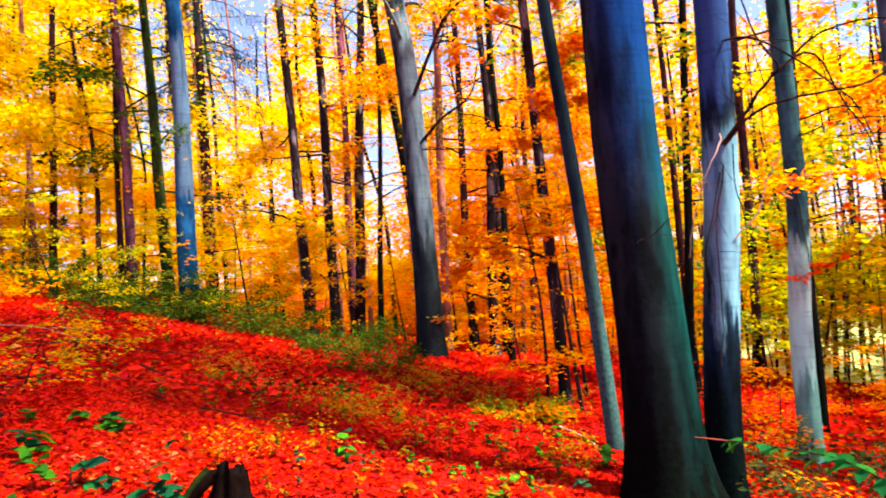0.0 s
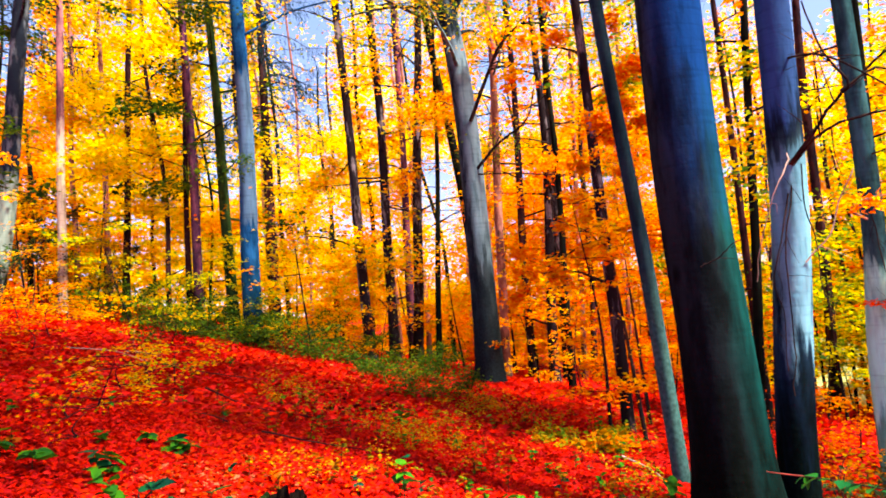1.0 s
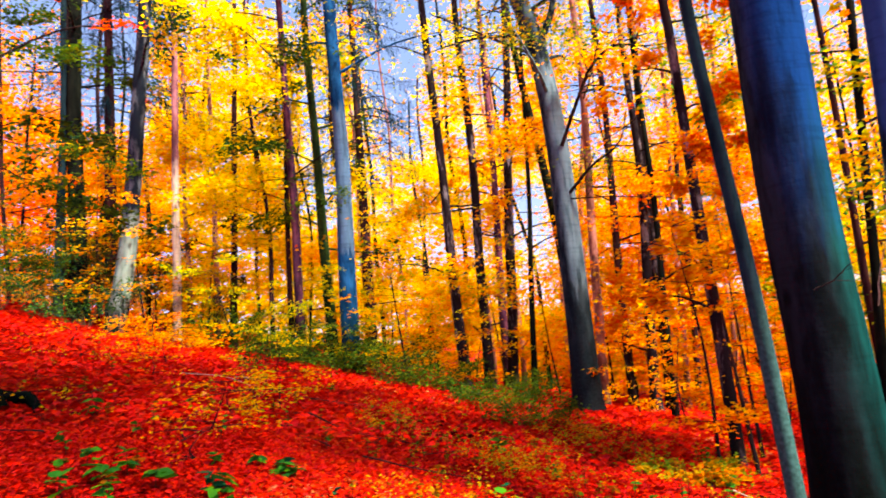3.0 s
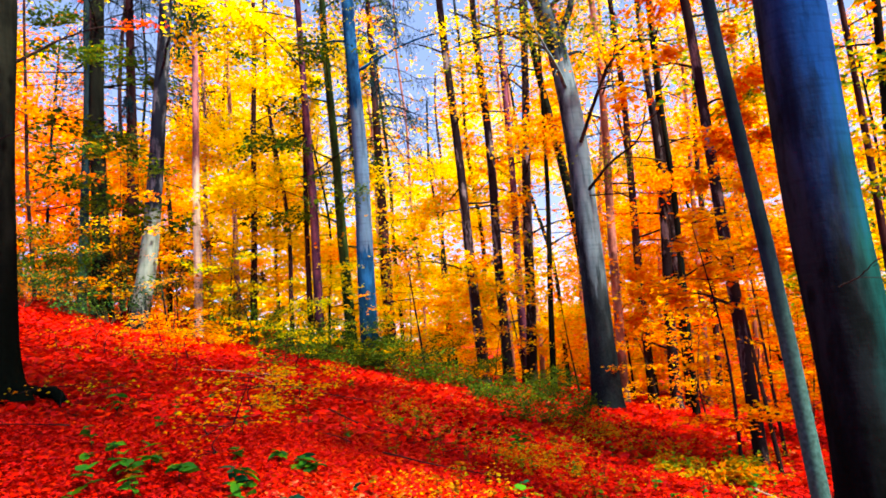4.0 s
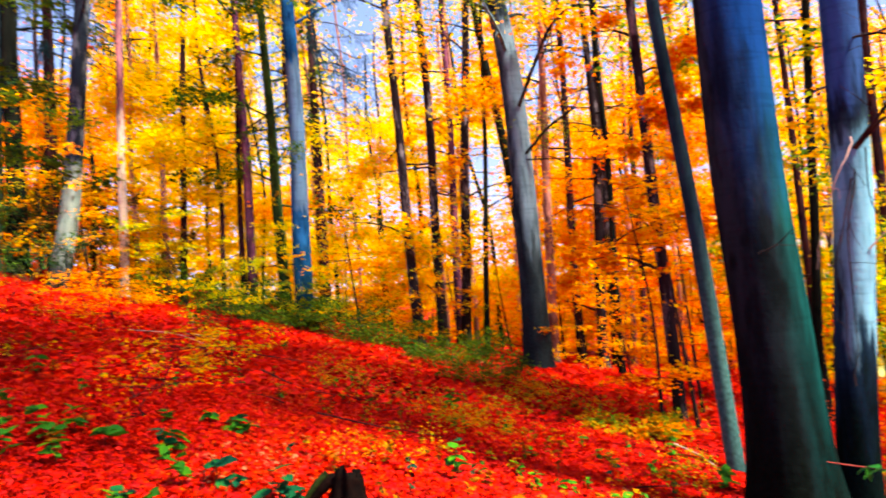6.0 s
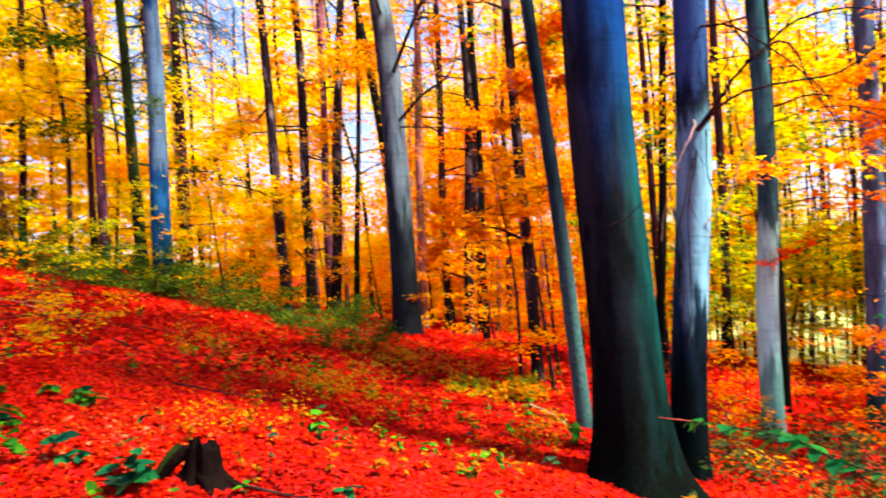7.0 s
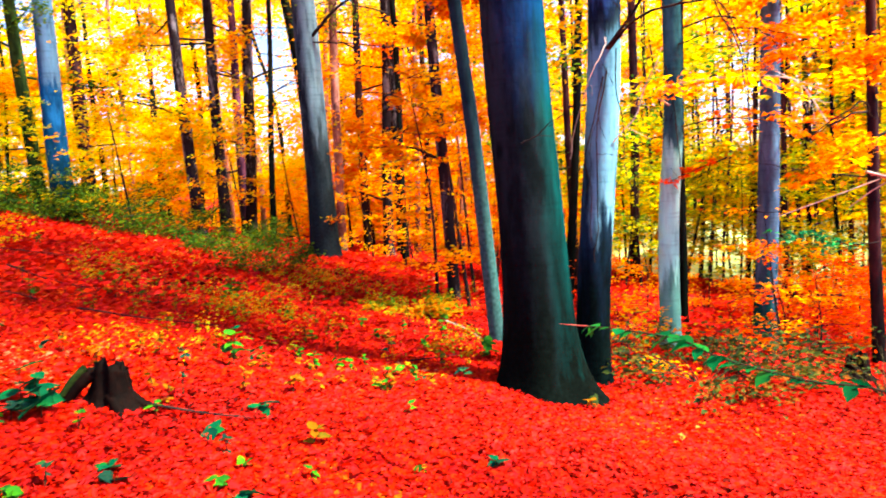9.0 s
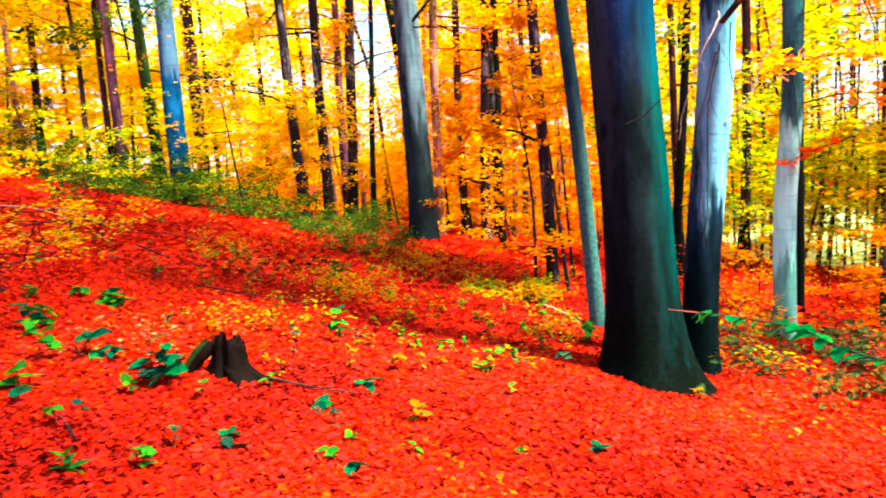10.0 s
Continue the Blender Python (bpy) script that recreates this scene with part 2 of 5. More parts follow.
LEAF_BOUGH = leaf_material("leaf_shaded_green", [(0.0, (0.010, 0.035, 0.008)), (0.35, (0.040, 0.10, 0.010)), (0.7, (0.11, 0.19, 0.008)), (1.0, (0.30, 0.28, 0.008))], 0.45)
LEAF_CROWN = leaf_material("leaf_olive_gold", [(0.0, DEEP), (0.3, (0.06, 0.13, 0.012)), (0.55, (0.22, 0.25, 0.010)), (0.8, (0.52, 0.34, 0.008)), (1.0, GOLD)], 0.5)
LEAF_VEIL = leaf_material("leaf_seedling_carpet", [(0.0, (0.055, 0.15, 0.012)), (0.3, (0.18, 0.25, 0.010)), (0.55, (0.52, 0.30, 0.008)), (0.8, (0.72, 0.22, 0.006)), (1.0, (0.70, 0.11, 0.006))], 0.45)
LEAF_DARK = leaf_material("leaf_dark_green", [(0.0, (0.008, 0.03, 0.03)), (0.5, DEEP), (1.0, GREEN)], 0.25)
NEEDLES = leaf_material("spruce_needles", [(0.0, (0.004, 0.016, 0.026)), (0.5, (0.007, 0.030, 0.050)), (1.0, (0.014, 0.060, 0.080))], 0.15)
LEAF_TEAL = leaf_material("leaf_teal", [(0.0, (0.01, 0.06, 0.04)), (0.5, (0.012, 0.20, 0.06)), (1.0, (0.04, 0.34, 0.06))], 0.25, 0.3)
ONE_GREEN = leaf_material("seedling_green", [(0.0, (0.014, 0.08, 0.015)), (0.4, (0.030, 0.16, 0.014)), (0.75, (0.06, 0.24, 0.010)), (1.0, (0.17, 0.27, 0.008))], 0.35, single=True)
ONE_TEAL = leaf_material("seedling_teal", [(0.0, (0.004, 0.030, 0.022)), (0.5, (0.006, 0.080, 0.032)), (1.0, (0.02, 0.17, 0.022))], 0.2, single=True)
ONE_BRANCH = leaf_material("branch_leaf_green", [(0.0, (0.006, 0.090, 0.030)), (0.5, (0.012, 0.180, 0.045)), (1.0, (0.04, 0.30, 0.030))], 0.4, single=True)
ONE_GOLD = leaf_material("seedling_gold", [(0.0, (0.07, 0.08, 0.006)), (0.3, (0.22, 0.10, 0.005)), (0.6, (0.36, 0.095, 0.004)), (1.0, (0.44, 0.05, 0.004))], 0.3, single=True)
ONE_YELLOW = leaf_material("seedling_yellow", [(0.0, (0.09, 0.10, 0.006)), (0.4, (0.26, 0.13, 0.005)), (1.0, (0.32, 0.085, 0.004))], 0.3, single=True)
ONE_DARK = leaf_material("seedling_dark", [(0.0, (0.006, 0.02, 0.02)), (0.6, (0.012, 0.05, 0.03)), (1.0, (0.04, 0.10, 0.02))], 0.2, single=True)
FALLEN = [(0.0, (0.05, 0.002, 0.002)), (0.15, (0.26, 0.0035, 0.002)), (0.28, (0.44, 0.006, 0.012)), (0.40, (0.53, 0.0042, 0.0020)), (0.56, (0.58, 0.0050, 0.0024)), (0.63, (0.60, 0.016, 0.018)), (0.70, (0.60, 0.0058, 0.0022)), (0.90, (0.64, 0.022, 0.003)), (0.97, (0.66, 0.10, 0.006)), (1.0, (0.52, 0.13, 0.06))]
LITTER = leaf_material("litter_leaf", FALLEN, 0.12, 0.7)
ONE_LITTER = leaf_material("single_litter_leaf", FALLEN, 0.12, 0.7, single=True)


def ground_material():
    m, t, bsdf, out = material("forest_soil")
    tex = t.nodes.new("ShaderNodeTexCoord")
    big = node(t, "ShaderNodeTexNoise", Scale=0.6, Detail=4.0)
    t.links.new(tex.outputs["Object"], big.inputs["Vector"])
    cells = node(t, "ShaderNodeTexVoronoi", Scale=24.0)
    t.links.new(tex.outputs["Object"], cells.inputs["Vector"])
    tone = t.nodes.new("ShaderNodeSeparateColor")
    t.links.new(cells.outputs["Color"], tone.inputs[0])
    leafy = ramp(t, tone.outputs[0], [(0.0, (0.09, 0.003, 0.002)), (0.4, (0.32, 0.006, 0.002)), (0.75, (0.50, 0.010, 0.003)), (1.0, (0.55, 0.035, 0.006))])
    patch = ramp(t, big.outputs["Fac"], [(0.36, (0.45, 0.38, 0.36)), (0.58, (1, 1, 1))])
    t.links.new(mix(t, 1.0, leafy.outputs[0], patch.outputs[0], "MULTIPLY"), bsdf.inputs["Base Color"])
    bsdf.inputs["Roughness"].default_value = 0.8
    bsdf.inputs["Specular IOR Level"].default_value = 0.03
    bump = node(t, "ShaderNodeBump", Strength=0.8, Distance=0.03)
    t.links.new(cells.outputs["Distance"], bump.inputs["Height"])
    t.links.new(bump.outputs[0], bsdf.inputs["Normal"])
    return m


def plain_material(name, a, b, scale=8.0, rough=0.8):
    m, t, bsdf, out = material(name)
    tex = t.nodes.new("ShaderNodeTexCoord")
    n = node(t, "ShaderNodeTexNoise", Scale=scale, Detail=6.0, Roughness=0.65)
    t.links.new(tex.outputs["Object"], n.inputs["Vector"])
    t.links.new(ramp(t, n.outputs["Fac"], [(0.3, a), (0.7, b)]).outputs[0], bsdf.inputs["Base Color"])
    bsdf.inputs["Roughness"].default_value = rough
    bsdf.inputs["Specular IOR Level"].default_value = 0.05
    bump = node(t, "ShaderNodeBump", Strength=0.6, Distance=0.02)
    t.links.new(n.outputs["Fac"], bump.inputs["Height"])
    t.links.new(bump.outputs[0], bsdf.inputs["Normal"])
    return m


SOIL = ground_material()
STUMP_WOOD = plain_material("rotten_stump_wood", (0.0011, 0.0005, 0.0005), (0.0062, 0.0016, 0.0011), 14)
MOSS_MAT = plain_material("moss", (0.004, 0.009, 0.003), (0.022, 0.034, 0.006), 30)
# Pale tone of the added bank that stands in for a bright field.
BRIGHT_FILL = plain_material("pale_fill", (0.18, 0.22, 0.07), (0.36, 0.40, 0.18), 2)
STEM = plain_material("green_stem", (0.015, 0.02, 0.008), (0.05, 0.035, 0.02), 20)
RED_STEM = plain_material("red_twig", (0.20, 0.02, 0.02), (0.40, 0.10, 0.08), 20)


# ---- mesh helpers ----
def mesh_from(name, verts, faces, mat, smooth=True):
    """A mesh from arrays of places and of equal-sided faces."""
    me = bpy.data.meshes.new(name)
    verts, faces = np.asarray(verts, np.float32), np.asarray(faces, np.int32)
    n, k = faces.shape
    me.vertices.add(len(verts))
    me.vertices.foreach_set("co", verts.ravel())
    me.loops.add(n * k)
    me.loops.foreach_set("vertex_index", faces.ravel())
    me.polygons.add(n)
    me.polygons.foreach_set("loop_start", np.arange(0, n * k, k, dtype=np.int32))
    me.polygons.foreach_set("use_smooth", np.full(n, smooth))
    me.materials.append(mat)
    me.update(calc_edges=True)
    return me


def part(name, me, parent, label=""):
    ob = new(name, me)
    ob.parent = parent
    return tagged(ob, label)


def thing(name, x, y, z, label, category, group="", kind=""):
    ob = new(name)
    ob.empty_display_size = 0.2
    ob.location = (x, y, z)
    return tagged(ob, label, category, group, kind)


def smooth_path(points, count):
    """Even steps along a rounded curve through the points."""
    p = np.asarray(points, float)
    if len(p) == 2:
        return p[0] + (p[1] - p[0]) * np.linspace(0, 1, count)[:, None]
    q = np.vstack([2 * p[0] - p[1], p, 2 * p[-1] - p[-2]])
    s = np.linspace(0, len(p) - 1 - 1e-6, count)
    i = s.astype(int)
    f = (s - i)[:, None]
    a, b, c, d = q[i], q[i + 1], q[i + 2], q[i + 3]
    return 0.5 * (2 * b + (c - a) * f + (2 * a - 5 * b + 4 * c - d) * f ** 2 + (3 * b - a - 3 * c + d) * f ** 3)


def tube(path, radii, sides, shape=None):
    """Rings round a path, with caps pulled to a point; shape(k, angles) scales ring k."""
    path, radii = np.asarray(path, float), np.asarray(radii, float)
    tangent = np.gradient(path, axis=0)
    tangent /= np.linalg.norm(tangent, axis=1)[:, None] + 1e-9
    ref = np.array([0.0, 1.0, 0.0]) if abs(tangent[:, 2]).mean() > 0.6 else np.array([0.0, 0.0, 1.0])
    u = np.cross(tangent, ref)
    u /= np.linalg.norm(u, axis=1)[:, None] + 1e-9
    v = np.cross(tangent, u)
    a = np.linspace(0, 2 * math.pi, sides, endpoint=False)
    scale = np.ones((len(path), sides)) if shape is None else np.array([shape(k, a) for k in range(len(path))])
    rings = path[:, None, :] + (u[:, None, :] * np.cos(a)[None, :, None] + v[:, None, :] * np.sin(a)[None, :, None]) * (radii[:, None] * scale)[:, :, None]
    k = len(path)
    i, j = np.meshgrid(np.arange(k - 1), np.arange(sides), indexing="ij")
    n = (j + 1) % sides
    faces = np.stack([i * sides + j, i * sides + n, (i + 1) * sides + n, (i + 1) * sides + j], -1).reshape(-1, 4)
    return rings.reshape(-1, 3), faces


def join(pieces):
    verts, faces, at = [], [], 0
    for v, f in pieces:
        verts.append(v)
        faces.append(f + at)
        at += len(v)
    return np.vstack(verts), np.vstack(faces)


def limb_mesh(points, r0, r1, mat, sides=7, wobble=0.0, rng=None, twigs=0):
    path = smooth_path(points, max(7, 3 * len(points) + 1))
    if wobble and rng is not None:
        path[1:] += np.cumsum(rng.normal(0, wobble, (len(path) - 1, 3)), axis=0) * 0.55
    radii = r0 + (r1 - r0) * np.linspace(0, 1, len(path)) ** 0.8
    pieces = [tube(path, radii, sides)]
    for _ in range(twigs):
        k = rng.integers(len(path) // 4, len(path) - 1)
        way = path[min(k + 1, len(path) - 1)] - path[k - 1]
        way /= np.linalg.norm(way) + 1e-9
        d = way + rng.normal(0, 0.7, 3)
        d /= np.linalg.norm(d)
        length = rng.uniform(0.25, 0.9) * (r0 / 0.02) ** 0.5 * 0.6
        bend = rng.normal(0, 0.25, 3) * length
        tw = smooth_path([path[k], path[k] + d * length * 0.5 + bend * 0.3, path[k] + d * length + bend], 5)
        pieces.append(tube(tw, np.linspace(radii[k] * 0.5, r1 * 0.4, 5), 3))
    return mesh_from("limb", *join(pieces), mat)


def leaf_cloud(centres, along, normal, length, width, rng, fold=0.18):
    """Kite-shaped leaves, each one folded quad."""
    n = len(centres)
    along = along / (np.linalg.norm(along, axis=1)[:, None] + 1e-9)
    side = np.cross(normal, along)
    side /= np.linalg.norm(side, axis=1)[:, None] + 1e-9
    up = np.cross(along, side)
    ln, wd = np.asarray(length)[:, None], np.asarray(width)[:, None]
    v = np.stack([centres - along * ln * 0.5, centres + side * wd * 0.5 + up * wd * fold - along * ln * 0.08,
                  centres + along * ln * 0.5 - up * ln * 0.05, centres - side * wd * 0.5 + up * wd * fold - along * ln * 0.08], 1)
    return v.reshape(-1, 3), np.arange(n * 4).reshape(n, 4)


# Leaf gaps fitted to the camera's view, as wedges from its eye point: bearing from and to, height angle from and to,
# share of leaves left.
VIEW_GAPS = [(-17.2, -12.6, 14.5, 30, 0.05), (-6.4, -2.3, 1.8, 12.5, 0.28), (-10.2, -8.0, 5.5, 13, 0.25), (-14.6, -11.6, 7.0, 10.5, 0.3), (-6.6, -3.0, 6, 13.5, 0.35), (-23.8, -20.6, 11, 23, 0.12), (-19.2, -16.5, 13, 25, 0.3),
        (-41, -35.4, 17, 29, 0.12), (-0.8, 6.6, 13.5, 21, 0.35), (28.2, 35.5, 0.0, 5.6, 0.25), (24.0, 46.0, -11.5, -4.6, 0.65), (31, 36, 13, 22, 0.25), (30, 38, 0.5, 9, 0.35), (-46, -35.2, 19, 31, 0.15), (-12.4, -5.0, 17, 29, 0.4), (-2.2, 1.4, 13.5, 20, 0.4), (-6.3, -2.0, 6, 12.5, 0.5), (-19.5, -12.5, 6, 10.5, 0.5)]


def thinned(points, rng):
    """Which of the points stay once the wedges seen from the camera are thinned out."""
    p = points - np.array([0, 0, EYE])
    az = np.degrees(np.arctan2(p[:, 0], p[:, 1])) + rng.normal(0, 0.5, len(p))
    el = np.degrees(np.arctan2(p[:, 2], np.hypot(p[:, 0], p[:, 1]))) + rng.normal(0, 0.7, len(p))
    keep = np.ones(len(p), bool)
    for a0, a1, e0, e1, left in VIEW_GAPS:
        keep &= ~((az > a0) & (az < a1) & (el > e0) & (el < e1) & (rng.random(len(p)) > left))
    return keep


def sprays(anchors, dirs, per, span, leaf, rng, base=(0, 0, 0), flat=0.10, thin=True, tilt=0.45):
    """Layered leaf sprays: at every anchor a flat, drooping fan of leaves that points along its direction."""
    k = len(anchors)
    dirs = dirs / (np.linalg.norm(dirs, axis=1)[:, None] + 1e-9)
    dirs[:, 2] *= 0.35
    side = np.cross(dirs, np.array([0, 0, 1.0]))
    side /= np.linalg.norm(side, axis=1)[:, None] + 1e-9
    size = span * rng.uniform(0.6, 1.25, k)
    u = rng.beta(1.6, 1.3, (k, per)) * size[:, None]
    v = rng.normal(0, 0.30, (k, per)) * size[:, None] * (1.15 - 0.6 * u / (size[:, None] + 1e-6))
    w = rng.normal(0, flat, (k, per)) * size[:, None] ** 0.5 - 0.10 * u ** 2 / span
    c = anchors[:, None] + dirs[:, None] * u[..., None] + side[:, None] * v[..., None]
    c[..., 2] += w
    along = dirs[:, None] + side[:, None] * np.sign(v)[..., None] * rng.uniform(0.2, 1.2, (k, per))[..., None] + rng.normal(0, 0.25, (k, per, 3))
    normal = np.array([0, 0, 1.0]) + rng.normal(0, tilt, (k, per, 3))
    c, along, normal = c.reshape(-1, 3), along.reshape(-1, 3), normal.reshape(-1, 3)
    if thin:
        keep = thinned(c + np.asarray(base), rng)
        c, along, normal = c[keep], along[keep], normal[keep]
    ln = leaf * rng.uniform(0.7, 1.3, len(c))
    return leaf_cloud(c, along, normal, ln, ln * rng.uniform(0.55, 0.75, len(c)), rng)


# ---- ground ----
def ground_z(x, y):
    """The slope: rising to the left, falling gently to the right, rounding off beyond its brow."""
    x, y = np.asarray(x, float), np.asarray(y, float)
    r = np.hypot(x, y)
    u = np.clip(x, -14, 14)
    brow = 2.0 * np.log1p(np.exp(np.clip((r - 15.0) / 2.0, -30, 30)))
    fall = 4.0 * (1 - np.exp(-0.12 * brow / 4.0))
    return -0.165 * u + np.where(u < 0, 0.0075, 0.002) * u * u - fall


def ripple(x, y):
    return 0.035 * np.sin(1.7 * x + 0.9 * y) * np.sin(1.3 * y - 0.6 * x) + 0.018 * np.sin(4.1 * x + 1.0) * np.sin(3.7 * y + 0.5)


def surface(x, y):
    return ground_z(x, y) + ripple(np.asarray(x, float), np.asarray(y, float))


g = np.sinh(np.linspace(-5.6, 5.6, 221)) * 2.4
gx, gy = np.meshgrid(g, g, indexing="ij")
gy = gy + 4.0
verts = np.stack([gx, gy, surface(gx, gy)], -1).reshape(-1, 3)
i, j = np.meshgrid(np.arange(220), np.arange(220), indexing="ij")
faces = np.stack([i * 221 + j, (i + 1) * 221 + j, (i + 1) * 221 + j + 1, i * 221 + j + 1], -1).reshape(-1, 4)
tagged(new("ground", mesh_from("ground", verts, faces, SOIL)), "sloping forest floor under a red carpet of fallen leaves", "ground", kind="structure")

# A pale bank added beyond the trees at the foot of the slope, raised to fill the bright gap in the camera's view.
ring, bearing = np.meshgrid(np.linspace(0, 1, 10), np.radians(np.linspace(21, 54, 40)), indexing="ij")
reach = 17.6 + 0.9 * np.sin(bearing * 23) + ring * (11 + np.sin(bearing * 9))
bank = np.where(ring > 0.95, -0.5, 2.3 * ring ** 1.1 + 0.06)
cx, cy = reach * np.sin(bearing), reach * np.cos(bearing)
tv = np.stack([cx, cy, surface(cx, cy) + bank], -1).reshape(-1, 3)
i, j = np.meshgrid(np.arange(9), np.arange(39), indexing="ij")
tf = np.stack([i * 40 + j, (i + 1) * 40 + j, (i + 1) * 40 + j + 1, i * 40 + j + 1], -1).reshape(-1, 4)
tagged(new("pale_bank", mesh_from("pale_bank", tv, tf, BRIGHT_FILL)), "pale raised sheet added for the bright field beyond the trees", "track", kind="structure")


def litter(name, count, sample, size, seed, lift, label):
    rng = np.random.default_rng(seed)
    x, y = sample(rng, count)
    c = np.column_stack([x, y, surface(x, y) + lift * rng.random(count) + 0.006])
    a = rng.uniform(0, 2 * math.pi, count)
    along = np.column_stack([np.cos(a), np.sin(a), rng.normal(0, 0.25, count)])
    normal = np.array([0, 0, 1.0]) + rng.normal(0, 0.45, (count, 3))
    ln = size * rng.uniform(0.6, 1.35, count)
    v, f = leaf_cloud(c, along, normal, ln, ln * rng.uniform(0.55, 0.85, count), rng, 0.12)
    return tagged(new(name, mesh_from(name, v, f, LITTER, False)), label, "fallen leaves", kind="stuff")


def fan(r0, r1, a0, a1):
    def sample(rng, n):
        r = np.sqrt(rng.uniform(r0 ** 2, r1 ** 2, n))
        a = np.radians(rng.uniform(a0, a1, n))
        return r * np.sin(a), r * np.cos(a)
    return sample


near_litter = litter("leaf_litter", 70000, fan(2.0, 4.3, -50, 48), 0.044, 3, 0.024, "red and orange fallen leaves close by on the slope")
litter("leaf_litter", 115000, fan(4.3, 7.5, -58, 56), 0.048, 7, 0.028, "red and orange fallen leaves covering the slope")
litter("leaf_litter", 76000, fan(7.5, 17.5, -58, 56), 0.095, 4, 0.05, "red fallen leaves farther up the slope")
litter("leaf_litter", 16000, fan(0.0, 3.2, 50, 306), 0.065, 6, 0.03, "red and orange fallen leaves round the viewpoint")
litter("leaf_litter", 14000, fan(17.5, 30, -58, 22), 0.20, 5, 0.06, "red fallen leaves beyond the brow")


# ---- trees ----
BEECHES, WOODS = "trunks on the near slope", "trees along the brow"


def tree(name, x, y, dia, path, height, bark, leaves, label, category="tree", seed=0, crown=(4.0, 2.4), limbs=7, per=90, anchors=6, leaf=0.10,
         flare=0.35, sides=14, own_limbs=(), group="", crown_share=1.0, wobble=0.02):
    """A tapered trunk on its path, limbs that leave it in turn, and layered sprays of leaves along them.
    path: offsets from the foot; crown: height of the lowest limb and reach."""
    rng = np.random.default_rng(seed + 1000)
    z0 = float(surface(x, y)) - 0.06
    t = thing(name, x, y, z0, label, category, group)
    pts = [(0, 0, 0), *path]
    last, before = np.array(pts[-1], float), np.array(pts[-2], float)
    way = (last - before) / max(last[2] - before[2], 0.1)
    way[:2] *= 0.6
    while pts[-1][2] < height - 0.5:
        step = min(3.0, height - pts[-1][2])
        pts.append(tuple(np.array(pts[-1]) + way * step + np.array([rng.normal(0, 0.05), rng.normal(0, 0.05), 0])))
    line = smooth_path(pts, max(18, int(height * 3)))
    rise = line[-1, 2] * np.linspace(0, 1, max(26, int(height * 3))) ** 1.9
    line = np.column_stack([np.interp(rise, line[:, 2], line[:, q]) for q in range(3)])
    h = line[:, 2] - line[0, 2]
    dia = dia * (0.9 if group == WOODS else 1.0)
    radii = dia / 2 * (1.04 - 0.62 * h / height) + 0.004
    ph = rng.uniform(0, 6.28, 4)
    sway = np.minimum(h / 2.5, 1) * wobble
    line[:, 0] += sway * np.sin(h * 0.9 + ph[0])
    line[:, 1] += sway * np.sin(h * 0.7 + ph[1])

    def section(k, a):
        f = flare * (math.exp(-h[k] / (0.42 * dia + 0.03)) + 0.25 * math.exp(-h[k] / (1.8 * dia + 0.1)))
        lobes = 1 + 0.55 * np.sin(5 * a + ph[0]) + 0.35 * np.sin(3 * a + ph[1])
        return 1 + f * (0.8 + 0.6 * lobes) + 0.025 * np.sin(2 * a + h[k] * 0.9 + ph[2]) + 0.018 * np.sin(3 * a - h[k] * 2.3 + ph[3])

    part("trunk", mesh_from("trunk", *tube(line, radii, sides, section), bark), t)
    for points, r0, r1, mat, twigs in own_limbs:
        local = [np.array(p) - np.array([x, y, z0]) for p in points]
        limb = part("limb", limb_mesh(local, r0, r1, mat, 6, 0.012, rng), t)
        curve = smooth_path(local, 30)
        for _ in range(twigs):
            k = int(rng.integers(6, 29))
            d = curve[min(k + 1, 29)] - curve[k - 1]
            d = d / np.linalg.norm(d) + rng.normal(0, 0.7, 3)
            d *= rng.uniform(0.25, 0.8) * (r0 / 0.02) ** 0.5 * 0.7 / np.linalg.norm(d)
            bend = rng.normal(0, 0.22, 3) * np.linalg.norm(d)
            thick = (r0 + (r1 - r0) * k / 29) * 0.5
            part("twig", mesh_from("twig", *tube(smooth_path([curve[k], curve[k] + d * 0.5 + bend * 0.3, curve[k] + d + bend], 7), np.linspace(thick, 0.0012, 7), 4), mat), limb)
    if limbs:
        anchor, toward = [], []
        for k in range(limbs):
            z = crown[0] + (height - 0.8 - crown[0]) * (k + rng.uniform(0, 0.8)) / limbs
            c = np.array([np.interp(z, line[:, 2], line[:, q]) for q in range(3)])
            a = k * 2.4 + rng.uniform(-0.5, 0.5) + seed
            reach = crown[1] * rng.uniform(0.7, 1.25) * (1 - 0.45 * (z - crown[0]) / max(height - crown[0], 1))
            d = np.array([math.cos(a), math.sin(a), 0])
            rise = rng.uniform(-0.12, 0.38)
            p = [c, c + d * reach * 0.4 + np.array([0, 0, reach * rise * 0.6]), c + d * reach * 0.75 + np.array([0, 0, reach * rise * 0.8]), c + d * reach + np.array([0, 0, reach * rise * 0.75])]
            r = 0.12 * dia * (1 - 0.5 * z / height) + 0.006
            part("limb", limb_mesh(p, r, 0.004, bark if dia > 0.25 else TWIG, 5 if dia > 0.2 else 4, 0.01, rng, 5 if group == BEECHES else 3), t)
            curve = smooth_path(p, 12)
            for _ in range(anchors if group == BEECHES or z < crown[0] + 0.45 * (height - crown[0]) else max(2, anchors // 3)):  # tops out of view thinned to let sun in; near crowns stay dense for shade
                q = rng.integers(3, 12)
                anchor.append(curve[q] + rng.normal(0, 0.18, 3))
                toward.append(d + rng.normal(0, 0.65, 3))
